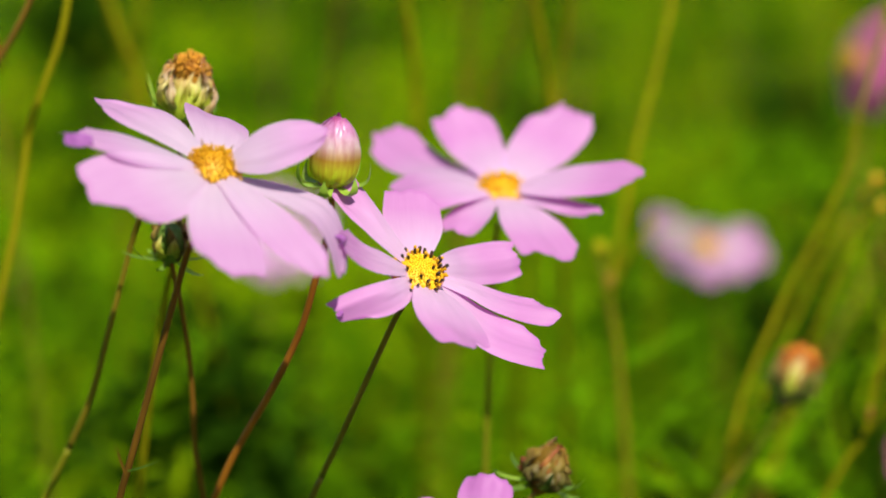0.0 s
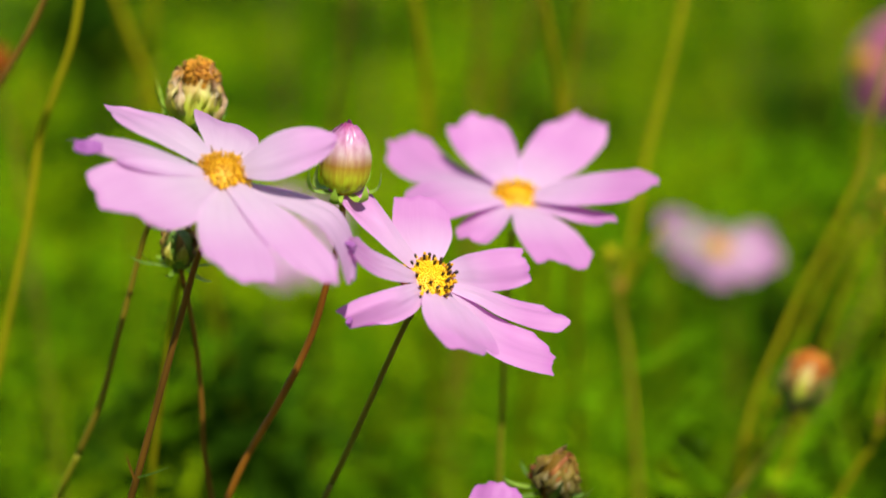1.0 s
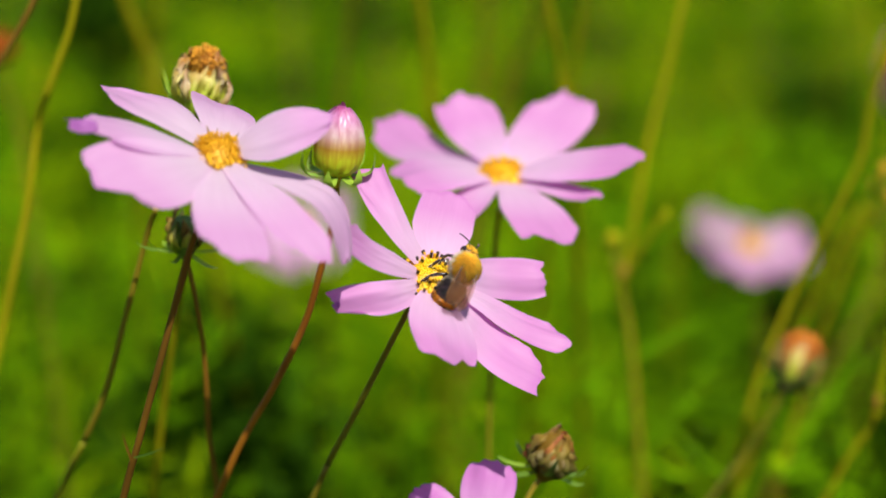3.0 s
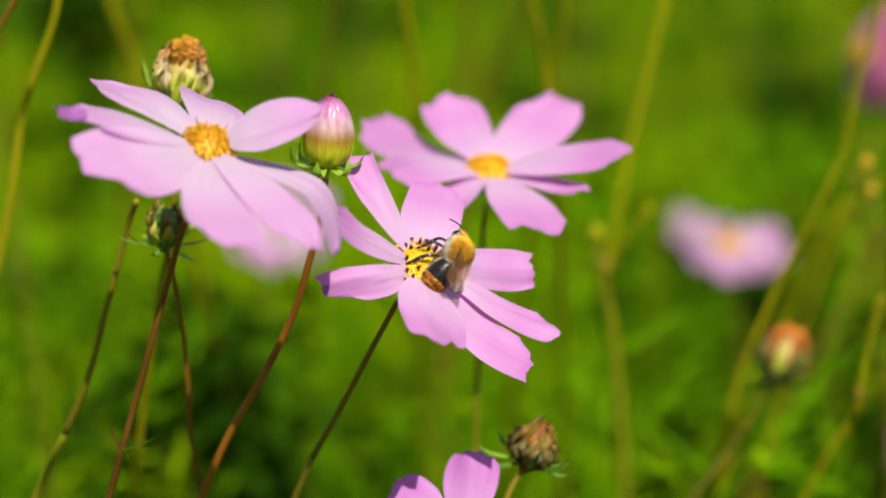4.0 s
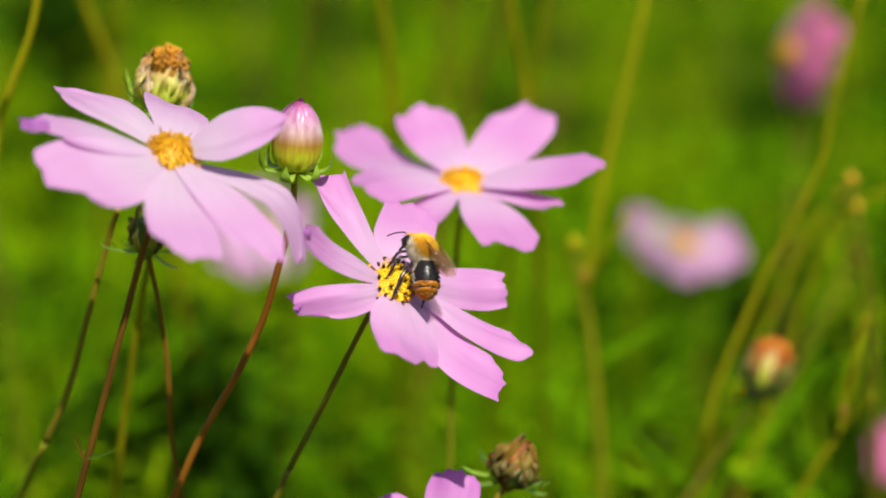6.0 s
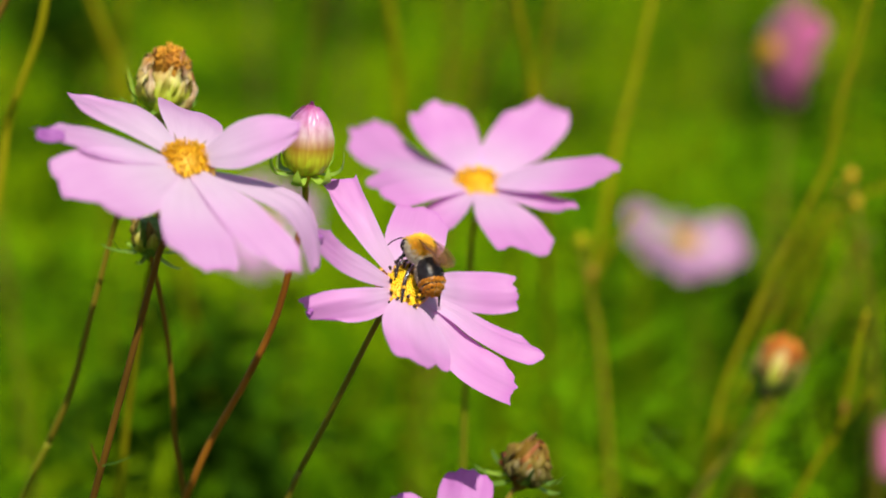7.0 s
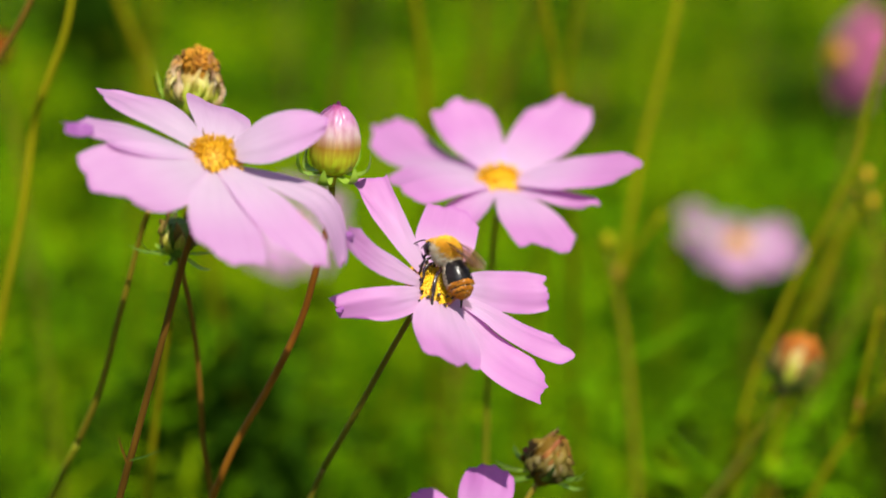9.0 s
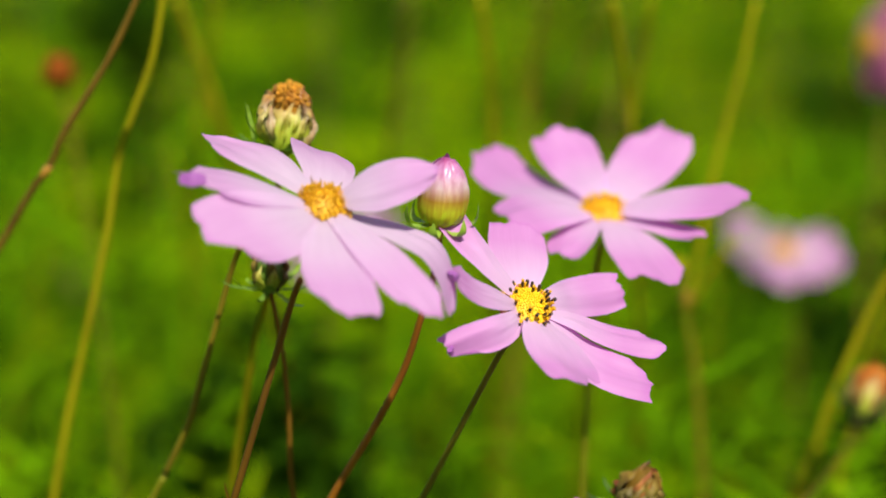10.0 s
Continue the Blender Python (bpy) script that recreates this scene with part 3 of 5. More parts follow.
def shade_clumps():
    """Low dense clumps of broad leaves, added for dark gaps; the shade is in their colour."""
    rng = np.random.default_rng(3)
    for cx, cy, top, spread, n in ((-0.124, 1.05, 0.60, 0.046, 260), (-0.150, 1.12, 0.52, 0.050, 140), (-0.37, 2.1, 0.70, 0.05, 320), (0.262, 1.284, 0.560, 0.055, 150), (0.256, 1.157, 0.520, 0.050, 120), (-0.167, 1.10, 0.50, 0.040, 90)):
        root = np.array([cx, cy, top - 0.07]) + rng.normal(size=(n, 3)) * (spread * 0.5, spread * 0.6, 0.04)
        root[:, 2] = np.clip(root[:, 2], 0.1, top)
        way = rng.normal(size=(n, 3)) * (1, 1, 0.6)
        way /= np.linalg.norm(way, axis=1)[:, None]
        thing = ribbons("shade_leaf_clump", "dense dark leaf clump added to stand for shade among the stems", LEAF_DARK, root, root + way * rng.uniform(0.02, 0.045, (n, 1)), rng.uniform(0.006, 0.014, n), rng.normal(size=(n, 3)) * 0.004, "weed")
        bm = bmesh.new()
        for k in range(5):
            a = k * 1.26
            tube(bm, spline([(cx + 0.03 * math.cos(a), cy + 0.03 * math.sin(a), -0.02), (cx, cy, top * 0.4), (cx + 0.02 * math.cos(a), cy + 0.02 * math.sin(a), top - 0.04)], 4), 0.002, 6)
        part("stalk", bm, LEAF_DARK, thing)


def feathery_leaves():
    """Loose thread-leaved sprays between the flowers and the meadow."""
    rng = np.random.default_rng(12)
    roots, tips, widths, bows = [], [], [], []
    for k in range(370):
        near = k >= 320
        y = rng.uniform(0.82, 1.05) if near else rng.uniform(1.05, 1.8)
        x = rng.uniform(-1, 1) * (0.24 * y + 0.05)
        z = (0.9 - 0.30 * y) + (rng.uniform(-0.16, -0.04) if near else rng.uniform(-0.16, 0.08)) * y
        if near and (abs(x + 0.06) < 0.07 or rng.random() < 0.4):
            continue
        if z < 0.05:
            continue
        axis = rng.normal(size=3) * (1, 0.6, 0.5) + (0, 0, 0.8)
        axis /= np.linalg.norm(axis)
        p = np.array([x, y, z])
        size = rng.uniform(0.05, 0.10)
        for k in range(14):
            s = k / 14
            q = p + axis * size * s
            way = rng.normal(size=3) + axis * 1.2
            way /= np.linalg.norm(way)
            roots.append(q)
            tips.append(q + way * size * rng.uniform(0.3, 0.6))
            widths.append(rng.uniform(0.0018, 0.0034))
            bows.append(rng.normal(size=3) * 0.004)
        roots.append(p)
        tips.append(p + axis * size * 1.2)
        widths.append(0.0022)
        bows.append(rng.normal(size=3) * 0.006)
        roots.append(np.array([x, y, max(0.0, z - 0.35)]))
        tips.append(p)
        widths.append(0.002)
        bows.append(rng.normal(size=3) * 0.01)
    n = len(roots)
    half = np.arange(n) // 16 % 4 == 0
    arr = [np.array(a) for a in (roots, tips, widths, bows)]
    ribbons("feathery_leaves", "fine thread-like green leaves between the flower stems", LEAF, *[a[~half] for a in arr])
    ribbons("feathery_leaves", "fine thread-like lime leaves between the flower stems", LEAF_LIME, *[a[half] for a in arr])


feathery_leaves()


shade_clumps()

# ---- near flowers ----
# petals: azimuth, lift, length mm, width mm, arch, droop
A_PETALS = [
    petal(147.9, -1.6, 36.0, 18.0, 11.3, 0.00, 0.06, (0.18, 0.07, -0.14, -0.03, 0.11), 0.66, 0.32),
    petal(212, 15.5, 36.2, 17.5, 9, -0.05, -0.05, (0.10, -0.02, -0.05, -0.01, 0.10), 0.69, 0.06),
    petal(-115.5, 9.5, 39.6, 23.5, -20, 0.05, -0.15, (0.03, -0.02, -0.09, 0.07, 0.16), 0.80, 0.13),
    petal(-81.0, 5.7, 48.5, 17.9, 3.5, -0.01, 0.12, (0.12, 0.05, -0.01, 0.01, 0.04), 0.87, 0.23),
    petal(-58.1, 8.9, 49.0, 11.7, 14.3, 0.06, 0.10, (0.08, 0.02, -0.03, -0.08, 0.05), 0.85, 0.14),
    petal(-12.9, -2.4, 56.0, 16.0, -17.0, 0.80, -0.16, (0.30, 0.29, 0.28, 0.28, 0.28), 0.50, 0.54),
    petal(-2.5, 35.0, 32.0, 13.1, 37.6, 0.03, 0.05, (0.09, 0.04, 0.00, 0.01, 0.10), 0.50, 0.54),
    petal(97.2, -8.4, 35.0, 18.5, 10.7, 0.04, 0.03, (0.12, 0.06, 0.04, -0.01, 0.05), 0.75, 0.12)]
B_PETALS = [
    petal(144.4, -20.4, 53.5, 29.9, 23.3, -0.28, -0.06, (0.06, 0.01, 0.04, 0.06, 0.17), 0.69, 0.10),
    petal(-151, 18.5, 38.2, 23.4, 9, 0.03, 0.04, (0.07, 0.01, 0.01, 0.03, 0.11), 0.72, 0.15),
    petal(104.4, -13.2, 39.6, 19.0, -9.7, -0.26, 0.06, (0.09, 0.01, -0.04, 0.01, -0.00), 0.88, 0.09),
    petal(68.9, -14.8, 46.2, 21.3, 10.6, -0.27, -0.08, (-0.03, -0.01, -0.02, -0.03, 0.09), 0.88, 0.37),
    petal(-24, 19.5, 42.5, 14.5, 10, -0.03, 0.11, (0.10, -0.04, -0.11, -0.10, 0.10), 0.68, 0.08),
    petal(-41, 9.5, 35, 7.4, 2, -0.05, 0.13, (0.12, 0.02, -0.04, -0.01, 0.06), 0.64, 0.13),
    petal(-73.0, 9.0, 42.3, 19.4, -10.5, -0.00, 0.08, (0.07, 0.06, -0.03, -0.03, 0.15), 0.70, 0.02),
    petal(-113.2, 13.3, 35.2, 12.9, 5.7, 0.01, -0.05, (0.17, -0.00, 0.05, 0.05, 0.03), 0.79, 0.09)]
C_PETALS = [
    petal(179.5, 17.4, 34.0, 11.6, -6.6, 0.05, -0.23, (0.12, 0.10, -0.01, -0.08, 0.08), 0.92, 0.00),
    petal(109.0, -13.6, 32.9, 16.7, -10.2, -0.10, -0.06, (0.14, 0.02, -0.04, -0.04, -0.01), 0.60, 0.06),
    petal(58.0, -23.6, 35.9, 12.3, 24.6, -0.27, -0.08, (-0.03, -0.02, -0.02, -0.01, -0.05), 0.83, 0.21),
    petal(22.0, -19.0, 36.4, 10.0, -5.9, -0.16, -0.09, (-0.08, -0.18, -0.14, -0.09, -0.02), 0.88, -0.00),
    petal(-5.0, -26.7, 33.0, 13.4, 1.1, -0.27, 0.01, (-0.19, -0.14, -0.16, -0.10, 0.05), 0.80, 0.01),
    petal(-64.6, 17.8, 37.9, 20.0, -8.8, -0.10, 0.01, (0.06, 0.03, -0.08, 0.12, 0.12), 0.61, 0.14),
    petal(-106.4, 9.2, 30.4, 10.1, -28.0, 0.25, -0.18, (-0.02, -0.03, -0.02, -0.02, 0.13), 0.81, 0.24),
    petal(-133.0, 24.5, 39.6, 7.8, -18.7, -0.13, -0.12, (0.18, -0.03, 0.01, -0.07, -0.08), 0.74, 0.02)]
F_PETALS = [petal(72, 38, 27, 16), petal(142, 36, 26, 14.5), petal(32, -4, 22, 17), petal(10, 5, 24, 17),
            petal(-35, 0, 25, 17), petal(-80, 0, 25, 17), petal(-125, 0, 25, 17), petal(-170, 8, 24, 17)]

D_PETALS = [petal(158, 10, 41, 21, -12), petal(190, 8, 38, 21), petal(228, 2, 34, 20), petal(272, -4, 31, 20),
            petal(-45, 2, 34, 20), petal(-10, 6, 40, 22, 8), petal(26, 8, 38, 19, 12), petal(88, -12, 34, 17)]


def ring(n, lift, length, width, seed, arch=0.06, droop=0.08):
    r = random.Random(seed)
    return [petal(360 * i / n + r.uniform(-6, 6), lift + r.uniform(-6, 6), length * r.uniform(0.92, 1.06), 1.12 * width * r.uniform(0.88, 1.08), 0, droop, arch=arch) for i in range(n)]


A_STEM = [(-0.0643, 0.5166, 0.7728), (-0.0668, 0.5196, 0.7661), (-0.0712, 0.5226, 0.7517), (-0.0780, 0.5256, 0.7291), (-0.0836, 0.5286, 0.7106), (-0.0876, 0.5316, 0.6979)]
H1_STEM = [(-0.0747, 0.5915, 0.7921), (-0.0776, 0.6015, 0.7742), (-0.0806, 0.6115, 0.7495), (-0.0847, 0.6215, 0.7345), (-0.0877, 0.6315, 0.7244), (-0.0925, 0.6415, 0.7028)]
GBUD_STEM = [(-0.0779, 0.5768, 0.7539), (-0.0761, 0.5808, 0.7402), (-0.0747, 0.5848, 0.7254), (-0.0743, 0.5888, 0.7085), (-0.0745, 0.5928, 0.6912), (-0.0729, 0.5968, 0.6731)]
S4_STEM = [(-0.0861, 0.5797, 0.7656), (-0.0896, 0.5847, 0.7569), (-0.0964, 0.5897, 0.7352), (-0.1046, 0.5947, 0.7083), (-0.1125, 0.5997, 0.6906), (-0.1226, 0.6047, 0.6701)]
BUD_STEM = [(-0.0295, 0.5437, 0.7825), (-0.0307, 0.5487, 0.7697), (-0.0348, 0.5537, 0.7541), (-0.0401, 0.5587, 0.7365), (-0.0490, 0.5637, 0.7175), (-0.0593, 0.5687, 0.6988), (-0.0668, 0.5737, 0.6819)]
C_STEM = [(-0.0110, 0.5415, 0.7487), (-0.0135, 0.5490, 0.7426), (-0.0204, 0.5565, 0.7256), (-0.0285, 0.5640, 0.7056), (-0.0382, 0.5715, 0.6827)]
B_STEM = [(0.0174, 0.6375, 0.7495), (0.0161, 0.6405, 0.7368), (0.0153, 0.6435, 0.7060), (0.0144, 0.6465, 0.6820), (0.0138, 0.6495, 0.6530)]
H3_STEM = [(0.0286, 0.5750, 0.6854), (0.0240, 0.5735, 0.6790), (0.0200, 0.5715, 0.6690), (0.0178, 0.5703, 0.6600)]
H2_STEM = [(0.1245, 0.7245, 0.6644), (0.1211, 0.7242, 0.6547), (0.1098, 0.7275, 0.6349), (0.1015, 0.7249, 0.6244)]
F_STEM = [(0.0083, 0.5492, 0.6681), (0.0078, 0.5525, 0.6525)]
D_STEM = [(0.1691, 1.2655, 0.5812), (0.1744, 1.2609, 0.5421), (0.1775, 1.2584, 0.4907)]
E_STEM = [(0.2657, 1.2937, 0.6945), (0.2650, 1.2901, 0.6592), (0.2543, 1.2729, 0.5903)]
G_STEM = [(-0.1071, 1.2606, 0.5824), (-0.1107, 1.2512, 0.5448), (-0.1177, 1.2238, 0.4347)]
HH_STEM = [(0.1835, 1.6971, 0.2661), (0.1835, 1.6853, 0.2188)]
I_STEM = [(0.2696, 1.0400, 0.5242), (0.2696, 1.0306, 0.4866)]
R1_STEM = [(0.1630, 0.7594, 0.8043), (0.1588, 0.7606, 0.7823), (0.1542, 0.7618, 0.7621), (0.1517, 0.7630, 0.7426), (0.1467, 0.7642, 0.7283), (0.1401, 0.7654, 0.7127), (0.1325, 0.7666, 0.6958), (0.1252, 0.7678, 0.6764), (0.1167, 0.7690, 0.6522), (0.1116, 0.7702, 0.6264), (0.1085, 0.7714, 0.6048)]
L1_STEM = [(-0.1185, 0.6717, 0.8288), (-0.1236, 0.6732, 0.8048), (-0.1307, 0.6747, 0.7868), (-0.1361, 0.6762, 0.7733), (-0.1388, 0.6777, 0.7605), (-0.1429, 0.6792, 0.7408), (-0.1515, 0.6807, 0.7067), (-0.1590, 0.6822, 0.6778), (-0.1656, 0.6837, 0.6478)]
L2_STEM = [(-0.1205, 0.6362, 0.8315), (-0.1293, 0.6379, 0.8139), (-0.1381, 0.6396, 0.7995), (-0.1479, 0.6414, 0.7849), (-0.1523, 0.6431, 0.7755), (-0.1594, 0.6448, 0.7660), (-0.1677, 0.6465, 0.7527), (-0.1771, 0.6482, 0.7373)]
R2_STEM = [(0.1597, 0.7122, 0.6978), (0.1571, 0.7146, 0.6803), (0.1552, 0.7170, 0.6668), (0.1534, 0.7194, 0.6505), (0.1481, 0.7218, 0.6409), (0.1400, 0.7242, 0.6229)]
R2B_STEM = [(0.1617, 0.7054, 0.6706), (0.1574, 0.7114, 0.6612), (0.1530, 0.7174, 0.6512)]
M1_STEM = [(0.0914, 0.8210, 0.8032), (0.0863, 0.8225, 0.7739), (0.0811, 0.8240, 0.7508), (0.0767, 0.8255, 0.7297), (0.0718, 0.8270, 0.6964), (0.0684, 0.8285, 0.6745), (0.0717, 0.8300, 0.6546), (0.0747, 0.8315, 0.6296), (0.0787, 0.8330, 0.5812)]
M1B_STEM = [(0.0836, 0.7984, 0.7126), (0.0744, 0.8044, 0.6974), (0.0669, 0.8104, 0.6794)]
T1_STEM = [(-0.0168, 0.8610, 0.7985), (-0.0133, 0.8710, 0.7736), (-0.0116, 0.8810, 0.7527), (-0.0113, 0.8910, 0.7287)]
T2_STEM = [(0.0338, 0.8010, 0.8056), (0.0385, 0.8110, 0.7823), (0.0418, 0.8210, 0.7651), (0.0449, 0.8310, 0.7426)]
T3_STEM = [(0.0539, 0.8610, 0.7985), (0.0520, 0.8710, 0.7760), (0.0493, 0.8810, 0.7527), (0.0469, 0.8910, 0.7287)]
T4_STEM = [(-0.1479, 0.9011, 0.7938), (-0.1420, 0.9111, 0.7703), (-0.1371, 0.9211, 0.7511), (-0.1337, 0.9311, 0.7288)]
T5_STEM = [(-0.0499, 1.0012, 0.7820), (-0.0541, 1.0112, 0.7477), (-0.0586, 1.0212, 0.7208), (-0.0623, 1.0312, 0.6960)]
T6_STEM = [(0.0154, 1.0512, 0.7761), (0.0133, 1.0612, 0.7489), (0.0111, 1.0712, 0.7269), (0.0092, 1.0812, 0.6922)]
T7_STEM = [(-0.1434, 1.0012, 0.7820), (-0.1476, 1.0112, 0.7560), (-0.1519, 1.0212, 0.7378), (-0.1587, 1.0312, 0.7076)]
T8_STEM = [(0.0409, 1.0005, 0.7794), (0.0361, 1.0105, 0.7561), (0.0282, 1.0205, 0.7294), (0.0216, 1.0305, 0.7019)]
R3_STEM = [(0.1844, 0.9256, 0.6854), (0.1759, 0.9286, 0.6687), (0.1666, 0.9316, 0.6437), (0.1551, 0.9346, 0.6127), (0.1435, 0.9376, 0.5782)]
R5_STEM = [(0.2232, 1.0196, 0.6490), (0.2064, 1.0236, 0.6094), (0.1885, 1.0276, 0.5719), (0.1731, 1.0316, 0.5335)]
M2_STEM = [(0.1973, 0.8309, 0.7192), (0.1801, 0.8349, 0.7112), (0.1699, 0.8389, 0.6959), (0.1624, 0.8429, 0.6706)]
F_AT = (0.0086, 0.5458, 0.6709)

flower_a, head_a = cosmos("cosmos_flower", (-0.0583, 0.5192, 0.7914), facing(31, 63), A_PETALS, A_STEM, 0.00085, STEM_RUST,
                     "pale pink cosmos flower with bowed petals, reddish stem", PETAL_SUNLIT, seed=1, disc=0.0066, dome=0.0040, disc_face=facing(31, 63), disc_shift=(0, -0.0010, -0.0005), spikes=5, tooth=0.35, wilt={1: 1.4}, floret=FLORET_AMBER)
flower_b, head_b = cosmos("cosmos_flower", (0.0182, 0.6352, 0.7607), facing(4, 63), B_PETALS, B_STEM, 0.00085, STEM_GREEN,
                     "wide open pale pink cosmos flower with a plain yellow disc", seed=2, disc=0.0071, dome=0.0026, disc_face=facing(4, 63), disc_shift=(0, -0.0014, -0.0006), tooth=0.6)
flower_c, head_c = cosmos("cosmos_flower", (-0.0059, 0.5418, 0.7582), facing(34.5, 50), C_PETALS, C_STEM, 0.00075, STEM_DARK,
                          "pink cosmos flower with dark anthers, visited by a bee", seed=3, disc=0.0072, dome=0.0028, disc_face=facing(17, 56), disc_shift=(-0.0011, -0.0021, -0.0003), tooth=0.4, anthers=30, wilt={6: 0.45, 7: 0.7}, nodes=(0.42,), joints=False)
flower_d, _ = cosmos("cosmos_flower", (0.1641, 1.2619, 0.5860), facing(14, 60), D_PETALS, D_STEM, 0.0012, STEM_OLIVE, "dusty pink open cosmos flower deep in the meadow", PETAL_DUSTY, seed=4, disc=0.0088, floret=FLORET_AMBER)
flower_e, _ = cosmos("cosmos_flower", (0.2566, 1.2896, 0.6987), facing(-74, 18), ring(8, -16, 38, 20, 5), E_STEM, 0.0012, STEM_OLIVE, "deep pink cosmos flower turned sideways on a swaying stem", PETAL_DEEP, seed=6, disc=0.0085, dome=0.005, floret=FLORET_AMBER)
flower_f, _ = cosmos("cosmos_flower", F_AT, facing(-10, 66), F_PETALS, F_STEM, 0.0009, STEM_OLIVE, "pink cosmos flower with upright cupped petals, violet shade put into their colour", PETAL_SHADED, seed=7)
flower_g, _ = cosmos("cosmos_flower", (-0.1020, 1.2660, 0.5950), facing(4, 44), ring(8, 0, 37, 20, 8), G_STEM, 0.0012, STEM_OLIVE, "pale pink cosmos flower half hidden among other flowers", seed=8)
flower_h, _ = cosmos("cosmos_flower", (0.1835, 1.7006, 0.2803), facing(-10, 50), ring(8, 0, 34, 18, 9), HH_STEM, 0.0012, STEM_OLIVE, "small pale pink cosmos flower near the ground", seed=9)
flower_i, _ = cosmos("cosmos_flower", (0.2690, 1.0414, 0.5300), facing(-30, 50), ring(8, 5, 33, 18, 10), I_STEM, 0.0011, STEM_OLIVE, "magenta pink open cosmos flower in the meadow", PETAL_DEEP, seed=10)


# grains of pollen fallen on the visited flower
for x, y, z, az in ((0.0135, 0.0016, 0.0012, -44), (0.0150, -0.0020, 0.0012, -44)):
    bm = bmesh.new()
    lathe(bm, [(0.00008, -0.0002), (0.00024, -0.0001), (0.00026, 0.0001), (0.00008, 0.0002)], 8, 0.2, x * 900)
    part("pollen_grain", bm, FUR_CREAM, head_c, "pale pollen grain", pose(0, 0, 0, 0, 0, az) @ pose(x, y, z))


# ---- buds and seed heads ----
def scale_leaf(height, width, radius, bulge, close, seed, crumple=0.0):
    """One upright bract or folded petal lying on a rounded bud, its back to +x."""
    bm = bmesh.new()
    rnd = random.Random(seed)
    nu, nv = 9, 6
    ph = rnd.uniform(0, 6)
    grid = []
    for i in range(nu + 1):
        u = i / nu
        r = radius * (math.sin(math.pi * (0.16 + 0.60 * u)) ** 0.8) * (1 - close * u ** 3) + bulge * math.sin(math.pi * u)
        w = width * 0.5 * (math.sin(math.pi * (0.2 + 0.78 * u)) ** 0.7)
        row = []
        for j in range(nv + 1):
            v = 2 * j / nv - 1
            a = w * v / max(r, radius * 0.35)
            rr = r - 0.0004 * v * v + 0.00012 * math.cos(7 * v + ph)
            rr += crumple * noise.noise((u * 3.5 + seed, v * 2.0, seed * 0.7))
            row.append(bm.verts.new((rr * math.cos(a), rr * math.sin(a), height * u * (1 - 0.1 * v * v * u) + 0.8 * crumple * u * noise.noise((v * 3.1, seed * 1.3, u)))))
        grid.append(row)
    for i in range(nu):
        for j in range(nv):
            bm.faces.new((grid[i][j], grid[i][j + 1], grid[i + 1][j + 1], grid[i + 1][j]))
    return bm


BUD_FORM = ((0.0, 0.0036), (0.0012, 0.0050), (0.0032, 0.0057), (0.0060, 0.0059), (0.0090, 0.0058), (0.0115, 0.0051), (0.0138, 0.0038), (0.0156, 0.0021), (0.0166, 0.0008))


def bud_radius(z):
    for (a, p), (b, q) in zip(BUD_FORM, BUD_FORM[1:]):
        if z <= b:
            return p + (q - p) * (z - a) / (b - a)
    return BUD_FORM[-1][1]


def folded_petal(low, high, half, proud, lap, seed):
    """One closed petal wrapped on the bud, its one edge lapping over the next; back to +x."""
    bm = bmesh.new()
    nu, nv = 12, 8
    rows = []
    for i in range(nu + 1):
        u = i / nu
        z = low + (high - low) * u
        w = half * (math.sin(math.pi * (0.12 + 0.84 * u)) ** 0.55)
        row = []
        for j in range(nv + 1):
            v = 2 * j / nv - 1
            zz = z - 0.0016 * v * v * (1 - u)
            a = w * v
            r = bud_radius(zz) + proud + lap * (v + 1) * 0.5 * (0.3 + 0.7 * u) + 0.00010 * math.cos(9 * v + seed) + 0.0002 * noise.noise((u * 3, v * 2, seed))
            row.append(bm.verts.new((r * math.cos(a), r * math.sin(a), zz)))
        rows.append(row)
    for a, b in zip(rows, rows[1:]):
        for k in range(nv):
            bm.faces.new((a[k], a[k + 1], b[k + 1], b[k]))
    return bm


def bud_thing(stem_pts, radius, mat, at, lean, label, size=1.0, nodes=()):
    """A closed bud: glossy cup running into folded pink petals, splayed sepals."""
    thing, base = plant("flower_bud", stem_pts, radius, mat, label, "bud", "buds", nodes, joints=False, top_mat=STEM_GREEN)
    s = size
    bm = bmesh.new()
    lathe(bm, [(radius, -0.004), (radius * 1.3, -0.0018), (0.0030, -0.0006)] + [(r, z) for z, r in BUD_FORM], 28, 0.03, 3)
    head = part("bud_cup", bm, BUD_SKIN, thing)
    head.matrix_basis = Matrix.Translation(Vector(at) - base) @ lean @ Matrix.Scale(s, 4)
    for i in range(5):
        ob = part("folded_petal", folded_petal(0.0012, 0.0164 + 0.0010 * (i % 2), 0.80, 0.00012, 0.0008, i), BUD_SKIN, head)
        ob.matrix_basis = pose(0, 0, 0, 0, 0, 72 * i + 14)
    rnd = random.Random(5)
    for i in range(7):
        a = 2 * math.pi * i / 7 + 0.05
        out = Vector((math.cos(a), math.sin(a), 0))
        bm = bmesh.new()
        blade(bm, out * 0.0026 + Vector((0, 0, -0.0004)), out * rnd.uniform(0.0072, 0.0098) + Vector((0, 0, rnd.uniform(0.0020, 0.0078))), out * 0.0024 + Vector((0, 0, -0.0024)), 0.0031, (0, 0, 1), 0, 8)
        part("sepal", bm, SEPAL_LIGHT, head)
    return thing


SEPAL_LIGHT = skin("bright_green_sepal", (0.16, 0.30, 0.02), (0.34, 0.50, 0.06), 500, 0.35, 0.2, 0.3)


